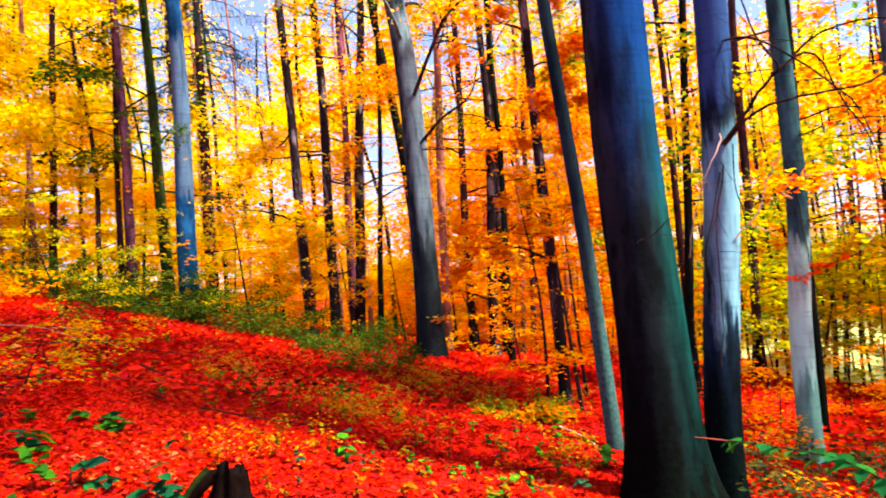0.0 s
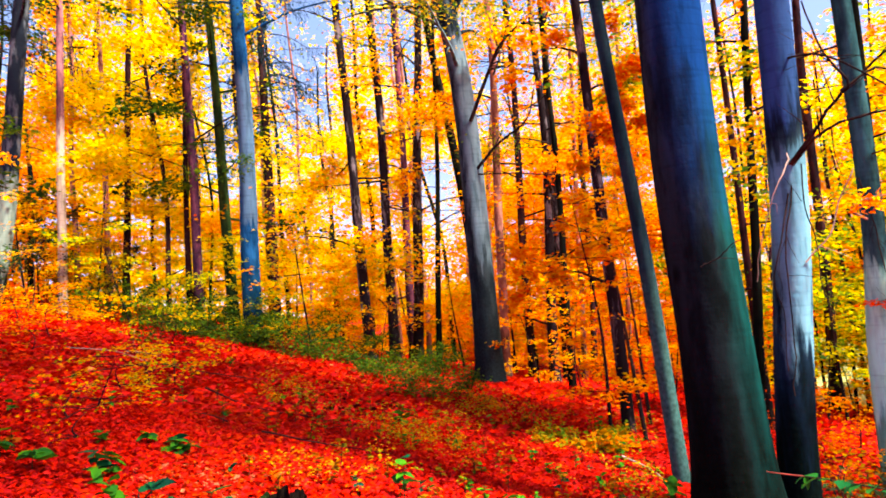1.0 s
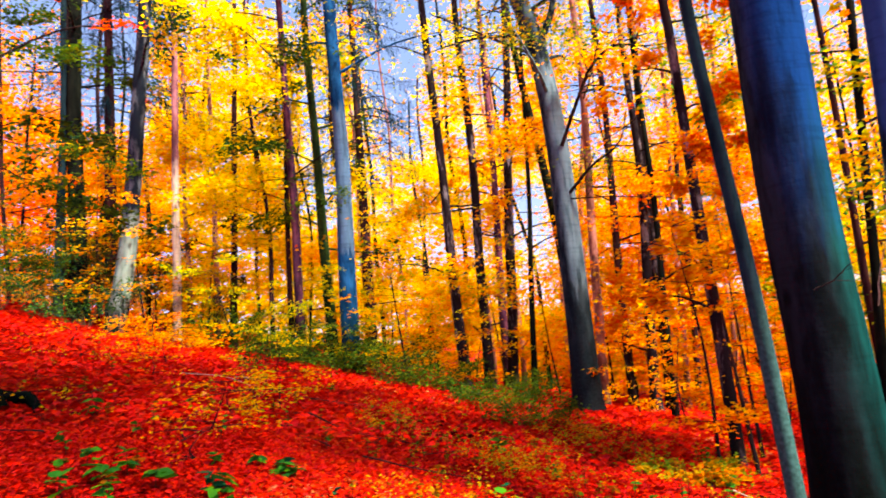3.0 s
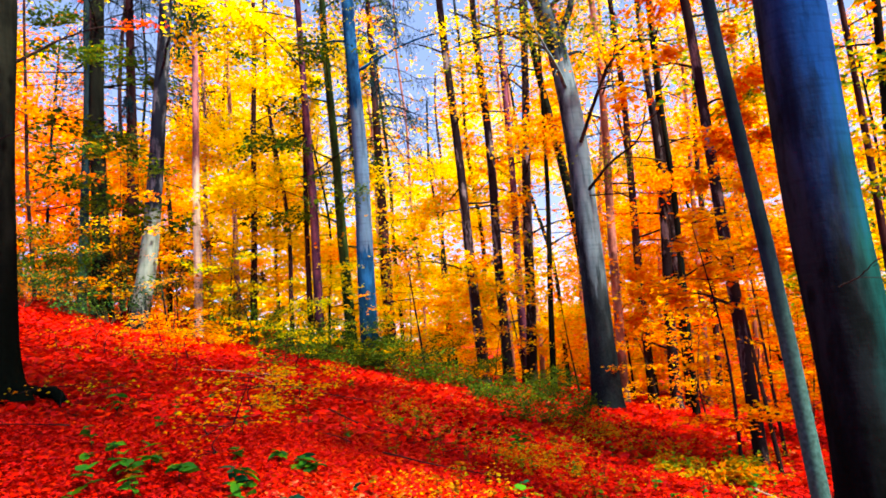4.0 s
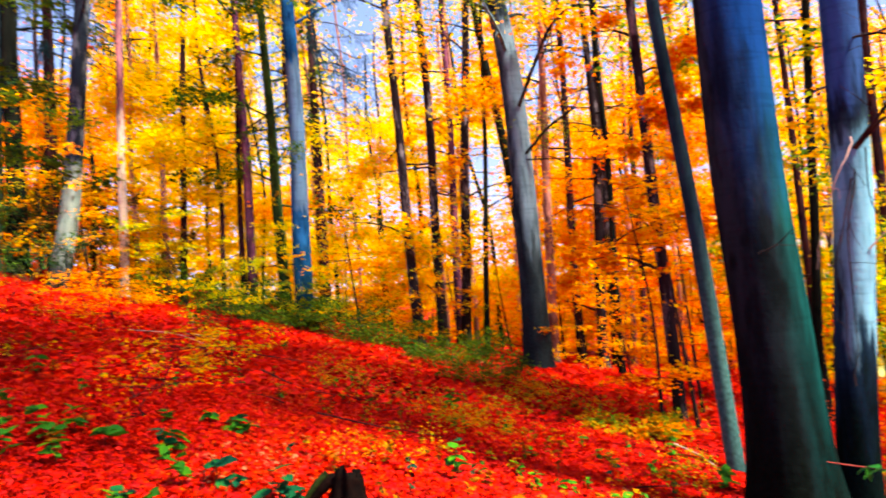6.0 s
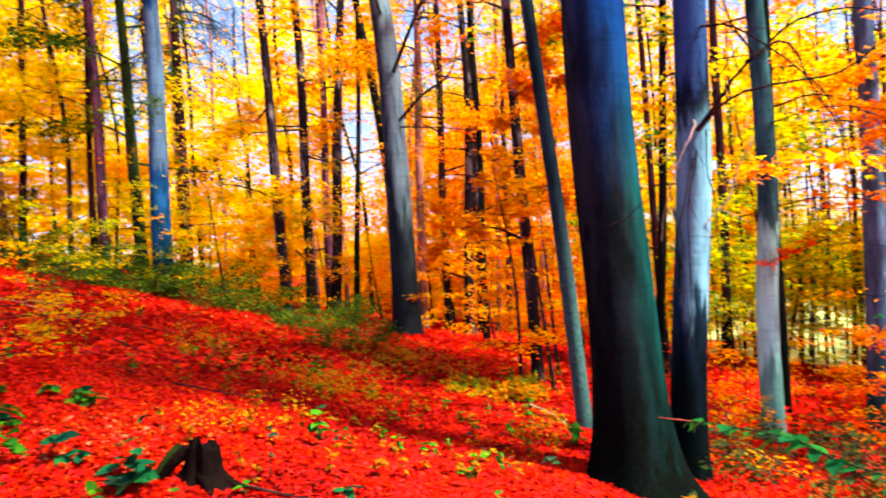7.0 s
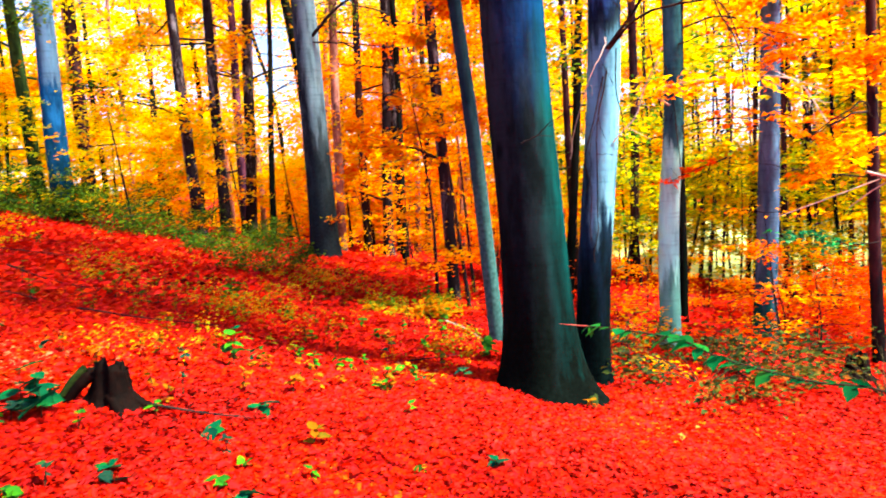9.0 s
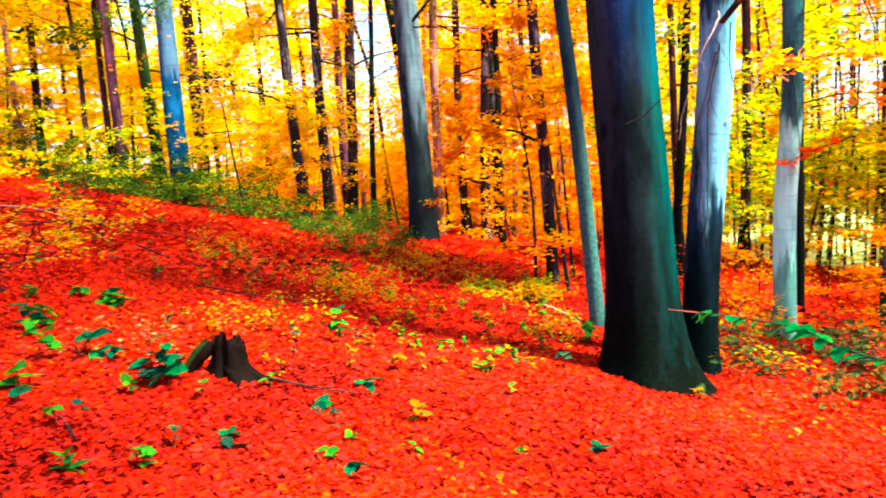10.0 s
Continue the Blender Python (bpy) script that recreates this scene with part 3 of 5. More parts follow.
        if leaves is not None:
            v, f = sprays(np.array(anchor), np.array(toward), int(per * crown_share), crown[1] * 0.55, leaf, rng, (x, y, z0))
            part("crown", mesh_from("crown", v, f, leaves, False), t)
    return t


big_beech = tree("beech_tree", 1.475, 4.85, 0.475, [(-0.04, 0.01, 1.42), (-0.08, 0.02, 2.74)], 17, BARK_BEECH, LEAF_GOLD, "big smooth blue-grey beech trunk, its foot dark with moss and painted shade", seed=1,
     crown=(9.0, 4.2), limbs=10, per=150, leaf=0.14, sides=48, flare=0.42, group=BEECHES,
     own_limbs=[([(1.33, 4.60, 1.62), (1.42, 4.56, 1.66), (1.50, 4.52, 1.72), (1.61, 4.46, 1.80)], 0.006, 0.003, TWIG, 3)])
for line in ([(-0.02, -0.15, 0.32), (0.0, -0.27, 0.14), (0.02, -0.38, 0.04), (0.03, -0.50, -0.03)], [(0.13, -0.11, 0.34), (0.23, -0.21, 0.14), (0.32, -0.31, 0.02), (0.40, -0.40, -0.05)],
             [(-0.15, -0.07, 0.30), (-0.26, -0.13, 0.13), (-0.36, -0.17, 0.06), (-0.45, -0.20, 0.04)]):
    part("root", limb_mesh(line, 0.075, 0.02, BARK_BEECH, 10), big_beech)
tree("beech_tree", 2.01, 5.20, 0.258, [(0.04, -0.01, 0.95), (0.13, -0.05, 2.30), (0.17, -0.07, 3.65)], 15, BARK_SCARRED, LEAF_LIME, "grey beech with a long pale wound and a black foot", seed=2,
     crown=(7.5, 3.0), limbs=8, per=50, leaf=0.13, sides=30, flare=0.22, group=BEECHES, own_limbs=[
         ([(2.15, 5.05, 2.30), (2.21, 4.85, 2.44), (2.36, 4.68, 2.67), (2.40, 4.61, 2.76), (2.27, 4.67, 3.05), (2.20, 4.70, 3.40)], 0.015, 0.006, TWIG, 10),
         ([(2.15, 5.05, 2.28), (2.28, 4.77, 2.47), (2.52, 4.54, 2.52), (2.84, 4.35, 2.54), (3.05, 4.21, 2.69), (3.3, 4.0, 2.8)], 0.013, 0.003, TWIG, 14),
         ([(2.38, 4.66, 2.72), (2.65, 4.59, 2.81), (2.79, 4.50, 2.42), (2.91, 4.43, 2.16), (2.94, 4.41, 1.80)], 0.010, 0.003, TWIG, 7),
         ([(2.22, 5.05, 3.10), (2.28, 4.64, 2.97), (2.50, 4.33, 2.62), (2.69, 4.21, 2.28), (2.75, 4.15, 1.9)], 0.010, 0.003, TWIG, 6),
         ([(2.14, 5.02, 2.40), (2.09, 4.95, 2.22), (1.98, 4.92, 2.01), (1.89, 4.95, 1.72), (1.86, 4.98, 1.45)], 0.006, 0.003, TWIG_PALE, 3),
         ([(2.10, 4.98, 2.10), (2.01, 4.97, 1.80), (1.95, 4.97, 1.50), (1.98, 4.97, 1.28), (1.96, 4.99, 0.9)], 0.007, 0.003, TWIG, 3),
         ([(2.15, 5.02, 2.20), (2.07, 4.97, 1.97), (2.02, 4.98, 1.55), (2.03, 4.99, 1.03), (2.00, 5.00, 0.7)], 0.007, 0.004, TWIG, 3),
         ([(2.18, 5.02, 1.60), (2.34, 4.98, 1.78), (2.42, 4.94, 2.04), (2.50, 4.90, 2.24)], 0.006, 0.004, TWIG_PALE, 2),
         ([(2.20, 4.95, 2.30), (2.15, 4.90, 1.98), (2.19, 4.88, 1.76), (2.19, 4.88, 1.45), (2.24, 4.86, 1.20)], 0.006, 0.003, TWIG, 3)])
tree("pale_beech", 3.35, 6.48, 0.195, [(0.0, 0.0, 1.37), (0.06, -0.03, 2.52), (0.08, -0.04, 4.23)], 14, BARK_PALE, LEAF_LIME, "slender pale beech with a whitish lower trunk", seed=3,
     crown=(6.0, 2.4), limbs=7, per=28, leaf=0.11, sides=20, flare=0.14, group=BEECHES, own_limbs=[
         ([(3.43, 6.45, 1.95), (3.1, 6.1, 2.05), (2.88, 5.3, 2.05), (3.14, 4.72, 2.03), (3.34, 4.48, 1.95), (3.44, 4.30, 1.65)], 0.012, 0.004, TWIG_PALE, 7),
         ([(3.31, 6.36, 2.35), (3.37, 6.33, 1.90), (3.40, 6.32, 1.39), (3.44, 6.31, 0.94), (3.42, 6.33, 0.40)], 0.006, 0.004, TWIG, 3),
         ([(3.45, 6.45, 3.3), (3.7, 6.2, 3.5), (4.1, 5.8, 3.45), (4.5, 5.6, 3.2)], 0.014, 0.004, TWIG, 8),
         ([(3.45, 6.45, 2.7), (3.75, 6.1, 2.75), (4.0, 5.8, 2.5), (4.2, 5.7, 2.1)], 0.011, 0.003, TWIG, 8)])
# High crown out of view, set to shade the left slope.
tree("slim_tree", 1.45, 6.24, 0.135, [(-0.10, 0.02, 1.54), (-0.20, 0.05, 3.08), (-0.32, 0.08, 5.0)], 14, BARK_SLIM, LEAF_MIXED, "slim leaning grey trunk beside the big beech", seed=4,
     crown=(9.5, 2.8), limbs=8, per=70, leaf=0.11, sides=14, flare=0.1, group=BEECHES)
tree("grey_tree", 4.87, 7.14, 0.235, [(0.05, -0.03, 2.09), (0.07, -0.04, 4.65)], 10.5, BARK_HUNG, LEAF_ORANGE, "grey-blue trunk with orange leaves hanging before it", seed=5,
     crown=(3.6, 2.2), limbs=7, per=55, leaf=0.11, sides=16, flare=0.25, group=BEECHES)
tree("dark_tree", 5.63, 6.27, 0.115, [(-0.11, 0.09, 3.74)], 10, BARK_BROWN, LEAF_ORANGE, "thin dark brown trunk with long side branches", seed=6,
     crown=(2.3, 1.6), limbs=7, per=60, leaf=0.10, flare=0.2, group=BEECHES, own_limbs=[
         ([(5.55, 6.35, 2.36), (5.21, 6.36, 2.41), (4.84, 6.39, 2.47), (4.46, 6.53, 2.55)], 0.011, 0.003, TWIG, 8),
         ([(5.55, 6.35, 1.80), (5.31, 6.27, 1.80), (5.14, 6.29, 1.72), (4.99, 6.28, 1.68)], 0.016, 0.004, TWIG, 5),
         ([(5.57, 6.34, 1.12), (5.09, 6.33, 1.16), (4.69, 6.38, 1.26), (4.38, 6.47, 1.33)], 0.010, 0.003, TWIG, 8),
         ([(5.53, 6.28, 2.36), (5.46, 6.01, 2.50), (5.46, 5.87, 2.69)], 0.008, 0.003, TWIG, 4),
         ([(5.55, 6.35, 1.75), (5.1, 5.9, 1.85), (4.6, 5.5, 1.75), (4.13, 5.15, 1.63), (3.93, 5.20, 1.43)], 0.012, 0.003, TWIG, 8)])
tree("dark_tree", 4.25, 7.90, 0.11, [(0.02, -0.01, 1.76)], 9, BARK_DARK, LEAF_MIXED, "thin dark trunk close behind the pale beech", seed=7, crown=(3.5, 1.6), limbs=5, per=28, flare=0.1, group=BEECHES)
tree("dark_tree", 3.26, 9.45, 0.14, [(0.37, -0.13, 5.21)], 11, BARK_DARK, LEAF_MIXED, "thin dark trunk with green and yellow leaves", seed=8, crown=(1.8, 1.7), limbs=8, per=90, flare=0.1, group=WOODS)
tree("dark_tree", 3.60, 9.95, 0.12, [(-0.08, 0.03, 3.37)], 10, BARK_BROWN, LEAF_MIXED, "thin brown trunk with green and yellow leaves", seed=9, crown=(1.6, 1.6), limbs=8, per=90, flare=0.1, group=WOODS)
tree("brown_tree", 1.40, 8.45, 0.16, [(-0.03, 0.01, 1.90), (-0.13, 0.02, 4.95)], 12, BARK_PATCHY, LEAF_EMBER, "dark patchy trunk hung with ember-orange leaves", seed=10,
     crown=(1.4, 0.72), limbs=15, per=120, leaf=0.085, flare=0.15, group=WOODS, own_limbs=[
         ([(1.39, 8.45, 1.40), (1.26, 8.46, 2.10), (1.01, 8.49, 2.34), (0.51, 8.54, 2.47), (0.16, 8.55, 2.35)], 0.014, 0.005, TWIG, 5)])
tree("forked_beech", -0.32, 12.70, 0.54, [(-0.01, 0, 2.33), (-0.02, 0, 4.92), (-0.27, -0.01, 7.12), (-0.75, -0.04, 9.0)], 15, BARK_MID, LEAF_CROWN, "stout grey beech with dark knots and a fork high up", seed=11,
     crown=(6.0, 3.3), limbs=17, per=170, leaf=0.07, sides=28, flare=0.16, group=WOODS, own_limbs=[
         ([(-0.30, 12.55, 3.90), (0.45, 12.25, 3.78), (1.47, 12.06, 3.61)], 0.018, 0.005, TWIG, 6),
         ([(-0.28, 12.55, 3.95), (0.18, 12.35, 4.37), (0.77, 12.33, 4.77), (0.94, 12.32, 5.35)], 0.035, 0.010, TWIG, 6),
         ([(-0.56, 12.69, 6.95), (-0.35, 12.70, 7.30), (-0.13, 12.70, 7.84), (0.15, 12.7, 9.0)], 0.09, 0.05, BARK_MID, 4),
         ([(-0.60, 12.64, 6.80), (-1.50, 12.57, 7.35), (-2.02, 12.50, 7.66), (-2.55, 12.40, 7.96)], 0.035, 0.010, TWIG, 9),
         ([(-0.28, 12.50, 4.90), (0.13, 12.15, 5.68), (0.43, 11.95, 6.16), (0.85, 11.92, 6.44), (1.41, 11.87, 6.30), (1.95, 11.79, 6.27)], 0.040, 0.010, TWIG, 22),
         ([(0.14, 12.05, 5.70), (0.77, 11.93, 5.67), (1.46, 11.86, 5.21)], 0.020, 0.006, TWIG, 16)])
tree("dark_tree", -0.50, 16.75, 0.28, [(-0.16, 0, 3.70), (-0.78, -0.02, 8.95)], 14, BARK_DARK, LEAF_GOLD, "dark leaning trunk close behind the forked beech", seed=12, crown=(5.5, 2.2), limbs=7, per=80, group=WOODS)
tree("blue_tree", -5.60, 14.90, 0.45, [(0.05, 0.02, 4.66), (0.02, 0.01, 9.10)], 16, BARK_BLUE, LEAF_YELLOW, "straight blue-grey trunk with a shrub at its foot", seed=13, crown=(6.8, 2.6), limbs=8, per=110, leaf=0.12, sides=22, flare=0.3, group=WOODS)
tree("brown_tree", -3.00, 15.12, 0.26, [(-0.28, -0.05, 9.30)], 15, BARK_PATCHY, LEAF_GOLD, "straight dark brown trunk among orange leaves", seed=14, crown=(1.2, 1.4), limbs=12, per=90, group=WOODS)
tree("brown_tree", -2.54, 15.60, 0.26, [(0.04, 0.01, 5.36)], 13, BARK_PATCHY, LEAF_GOLD, "dark brown trunk half hidden in orange leaves", seed=15, crown=(1.0, 2.0), limbs=11, per=100, group=WOODS)
tree("purple_tree", -2.50, 18.4, 0.25, [(0.17, 0.02, 8.54)], 14, BARK_PURPLE, LEAF_ORANGE, "slender reddish trunk among orange leaves", seed=16, crown=(1.2, 2.0), limbs=10, per=90, group=WOODS)
tree("purple_tree", -2.14, 16.56, 0.28, [(0.62, 0.08, 8.74)], 15, BARK_PATCHY, LEAF_GOLD, "dark purple-brown upright trunk on the brow", seed=17, crown=(1.8, 2.0), limbs=11, per=80, group=WOODS)
tree("dark_tree", -1.54, 15.60, 0.15, [(0.23, 0.02, 3.51)], 9, BARK_DARK, LEAF_ORANGE, "thin dark trunk on the brow", seed=18, crown=(3.0, 1.2), limbs=5, per=50, group=WOODS)
tree("pinkish_tree", -0.02, 14.4, 0.21, [(0.24, 0, 6.30)], 13, BARK_PINK, LEAF_ORANGE, "slender pinkish trunk behind the forked beech", seed=19, crown=(4.0, 2.0), limbs=7, per=80, group=WOODS)
tree("dark_tree", 0.57, 15.24, 0.20, [(0.05, 0, 4.16)], 12, BARK_BROWN, LEAF_ORANGE, "dark forked trunk among orange leaves", seed=20, crown=(1.2, 2.2), limbs=11, per=90, group=WOODS)
tree("dark_tree", 0.98, 14.6, 0.24, [(0.10, -0.01, 2.05)], 11, BARK_PATCHY, LEAF_ORANGE, "dark patchy trunk in a clump", seed=21, crown=(1.2, 2.0), limbs=10, per=80, group=WOODS)
tree("dark_tree", 1.32, 15.0, 0.24, [(0.03, 0, 2.34)], 12, BARK_PATCHY, LEAF_EMBER, "dark trunk in a clump hung with red-orange leaves", seed=22, crown=(1.0, 2.0), limbs=10, per=90, group=WOODS)
tree("dark_tree", 1.25, 13.6, 0.14, [(0.08, 0, 4.0)], 12, BARK_DARK, LEAF_CROWN, "thin dark tree with an airy olive-green crown", seed=39, crown=(4.0, 2.2), limbs=13, per=150, leaf=0.062, group=WOODS)
tree("brown_tree", 5.9, 13.0, 0.20, [(0.1, 0, 5.0)], 14, BARK_BROWN, LEAF_ORANGE, "brown trunk with an orange crown on the lower slope", seed=40, crown=(4.8, 2.4), limbs=11, per=110, leaf=0.09, group=WOODS)
tree("brown_tree", 1.90, 17.2, 0.15, [(0.12, -0.01, 2.61)], 11, BARK_PINK, LEAF_ORANGE, "thin pinkish trunk far back", seed=23, crown=(3, 1.8), limbs=7, per=70, group=WOODS)
tree("brown_tree", 2.30, 18.4, 0.18, [(0.16, -0.02, 3.34)], 12, BARK_BROWN, LEAF_EMBER, "thin brown trunk among red-orange leaves", seed=24, crown=(2, 2.0), limbs=9, per=80, group=WOODS)
tree("purple_tree", -7.00, 15.30, 0.24, [(-0.05, -0.02, 7.45)], 15, BARK_PURPLE, LEAF_YELLOW, "reddish-purple trunk among bright yellow leaves", seed=25, crown=(4.5, 2.6), limbs=9, per=80, leaf=0.12, group=WOODS)
tree("dark_tree", -6.30, 15.6, 0.29, [(-0.13, -0.05, 5.08)], 13, BARK_GREENISH, LEAF_GREEN, "dark green-black trunk with dark green foliage", seed=26, crown=(2.6, 1.8), limbs=15, per=120, group=WOODS)
tree("dark_tree", -7.60, 16.0, 0.16, [(0.07, 0.03, 3.95)], 12, BARK_BROWN, LEAF_YELLOW, "thin brown trunk among yellow leaves", seed=27, crown=(2.6, 2.2), limbs=9, per=100, leaf=0.12, group=WOODS)
tree("thin_tree", -9.80, 17.0, 0.20, [(0.30, 0.18, 8.0)], 14, BARK_BROWN, LEAF_YELLOW, "thin brown trunk in the yellow wood", seed=28, crown=(2.2, 2.8), limbs=11, per=80, leaf=0.12, group=WOODS)
tree("thin_tree", -11.0, 18.3, 0.18, [(0.0, 0.0, 6.5)], 14, BARK_PINK, LEAF_YELLOW, "thin pinkish trunk in the yellow wood", seed=29, crown=(2.2, 2.8), limbs=11, per=80, leaf=0.12, group=WOODS)
tree("pale_tree", -9.50, 14.00, 0.20, [(0.12, 0.08, 8.2)], 15, BARK_PAINTED_SUN, LEAF_YELLOW, "slender pale trunk on the brow, sunlight painted into its bark", seed=30, crown=(6.5, 2.4), limbs=7, per=80, leaf=0.12, sides=16, group=WOODS)
tree("leaning_tree", -10.40, 13.00, 0.43, [(0.24, 0.19, 1.95), (0.43, 0.35, 4.26), (0.62, 0.49, 7.87)], 15, BARK_LEANING, LEAF_DARK, "grey trunk that bends at its foot and leans", seed=31, crown=(6.0, 2.2), limbs=8, per=130, sides=18, flare=0.3, group=WOODS)
tree("purple_tree", -12.0, 13.8, 0.45, [(0, 0, 7.6)], 15, BARK_DARK, LEAF_GREEN, "almost black trunk with dark green leaves", seed=32, crown=(5.5, 2.4), limbs=10, per=60, group=WOODS)
tree("thin_tree", -12.4, 13.6, 0.23, [(0.13, 0.12, 5.1)], 13, BARK_SLIM, LEAF_MIXED, "thin trunk with a pale foot in shade", seed=33, crown=(4.5, 2.0), limbs=8, per=50, group=WOODS)
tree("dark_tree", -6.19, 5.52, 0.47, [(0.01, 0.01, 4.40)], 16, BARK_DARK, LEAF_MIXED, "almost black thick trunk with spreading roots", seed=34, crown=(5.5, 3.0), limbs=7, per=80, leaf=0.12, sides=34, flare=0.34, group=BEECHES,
     own_limbs=[([(-6.0, 5.65, 4.85), (-5.77, 5.96, 5.15), (-5.51, 6.19, 5.35), (-5.1, 6.5, 5.4)], 0.02, 0.005, TWIG, 7)])


def spruce(x, y, height, dia, lowest, reach, label, seed):
    """A straight trunk with drooping limbs, each hung with curtains of needle twigs."""
    rng = np.random.default_rng(seed)
    z0 = float(surface(x, y)) - 0.05
    t = thing("spruce_tree", x, y, z0, label, "tree", WOODS)
    line = smooth_path([(0, 0, 0), (0.05, 0, height * 0.5), (0, 0.05, height)], 24)
    part("trunk", mesh_from("trunk", *tube(line, dia / 2 * np.linspace(1.1, 0.12, 24), 12), BARK_BROWN), t)
    centres, ways = [], []
    z = lowest - z0
    while z < height - 0.5:
        for k in range(4):
            a = rng.uniform(0, 6.28)
            d = np.array([math.cos(a), math.sin(a), 0])
            out = reach * rng.uniform(0.65, 1.15) * (1 - 0.6 * (z - lowest + z0) / max(height - lowest + z0, 1))
            c = np.array([0, 0, z + rng.uniform(-0.15, 0.15)])
            p = [c, c + d * out * 0.45 + np.array([0, 0, -0.06 * out]), c + d * out * 0.8 + np.array([0, 0, -0.26 * out]), c + d * out + np.array([0, 0, -0.28 * out])]
            part("limb", limb_mesh(p, 0.022, 0.005, TWIG, 5, 0.01, rng), t)
            curve = smooth_path(p, 16)
            for q in range(2, 16):
                for _ in range(2):
                    hang = rng.uniform(0.18, 0.62)
                    n = int(hang * 24)
                    u = np.linspace(0, 1, n)
                    sway = rng.normal(0, 0.09, 3)
                    centres.append(curve[q] + rng.normal(0, 0.05, 3) + np.outer(u, np.array([sway[0], sway[1], -hang])) + d * 0.08 * u[:, None])
                    ways.append(np.array([0, 0, -0.7]) + rng.normal(0, 0.75, (n, 3)))
        z += rng.uniform(0.34, 0.52)
    c, w = np.vstack(centres), np.vstack(ways)
    v, f = leaf_cloud(c, w, rng.normal(0, 1, (len(c), 3)), rng.uniform(0.06, 0.12, len(c)), rng.uniform(0.014, 0.026, len(c)), rng)
    part("needles", mesh_from("needles", v, f, NEEDLES, False), t, "dark blue-green hanging needle twigs")


spruce(-6.45, 18.9, 17, 0.34, 7.0, 2.5, "spruce with dark blue-green drooping twigs behind the blue-grey trunk", 61)
spruce(-12.5, 15.6, 18, 0.34, 8.6, 2.3, "spruce with dark drooping twigs in the shaded wood", 62)
# A beech added out of view down the slope, to shade it.
tree("beech_tree", 10.2, 7.6, 0.36, [(0.05, 0, 4.0)], 14, BARK_MID, LEAF_GOLD, "unseen beech added down the slope to shade it", seed=35, crown=(4.8, 3.2), limbs=9, per=240, leaf=0.13, sides=16, group=WOODS)

# Another unseen beech, added beside the viewpoint so its crown shades the left.
tree("beech_tree", 4.3, 1.2, 0.42, [(0.05, 0, 5.0)], 19, BARK_MID, LEAF_GOLD, "unseen tall beech added beside the viewpoint to shade the left slope", seed=36, crown=(10.8, 3.0), limbs=9, per=150, leaf=0.15, sides=14, group=BEECHES)

# Thin trunks of the younger wood farther back, with the bulk of its foliage.
rng = np.random.default_rng(77)
kinds = [("thin_tree", BARK_BROWN, "thin brown trunk far back in the wood"), ("thin_tree", BARK_DARK, "thin dark trunk far back in the wood"), ("thin_tree", BARK_PINK, "thin pinkish trunk far back in the wood")]
for k in range(58):
    a = -50 + 100 * (k + rng.uniform(0, 1)) / 58
    r = rng.uniform(18.5, 30) if a < 24 else rng.uniform(27, 36)
    x, y = r * math.sin(radians(a)), r * math.cos(radians(a))
    name, bark, label = kinds[int(rng.integers(3))]
    if a < -34:
        leaves = (LEAF_ORANGE, LEAF_EMBER, LEAF_EMBER, LEAF_ORANGE)[int(rng.integers(4))]
    elif a < -20:
        leaves = (LEAF_YELLOW, LEAF_YELLOW, LEAF_YELLOW, LEAF_GOLD)[int(rng.integers(4))]
    elif a < -3:
        leaves = (LEAF_YELLOW, LEAF_GOLD, LEAF_YELLOW, LEAF_GOLD)[int(rng.integers(4))]
    elif a < 22:
        leaves = (LEAF_GOLD, LEAF_GOLD, LEAF_ORANGE, LEAF_ORANGE)[int(rng.integers(4))]
    elif a > 33:
        leaves = (LEAF_ORANGE, LEAF_ORANGE, LEAF_GOLD, LEAF_LIME)[int(rng.integers(4))]
    else:
        leaves = (LEAF_GOLD, LEAF_LIME, LEAF_ORANGE, LEAF_LIME)[int(rng.integers(4))]
    tree(name, x, y, rng.uniform(0.08, 0.18), [(rng.normal(0, 0.1), 0, 4), (rng.normal(0, 0.25), 0, 8)], rng.uniform(11, 15), bark, leaves, label, seed=100 + k,
         crown=(rng.uniform(0.8, 2.2), 2.8), limbs=11, per=165 if a > -20 else 130, anchors=6, leaf=0.108, sides=8, flare=0.1, group="younger wood", wobble=0.07)
# Bare thin trunks before the pale bank.
for k in range(20):
    a = rng.uniform(25, 47)
    r = rng.uniform(14.5, 24)
    tree("thin_tree", r * math.sin(radians(a)), r * math.cos(radians(a)), rng.uniform(0.05, 0.13), [(rng.normal(0, 0.15), 0, 3.5)], rng.uniform(8, 12), (BARK_BROWN, BARK_DARK, BARK_PURPLE)[int(rng.integers(3))],
         (LEAF_LIME, LEAF_GOLD, LEAF_LIME)[int(rng.integers(3))], "thin bare-stemmed young tree before the pale bank", seed=300 + k, crown=(3.0, 1.8), limbs=7, per=70, leaf=0.13, sides=7, flare=0.05, group="young stems")
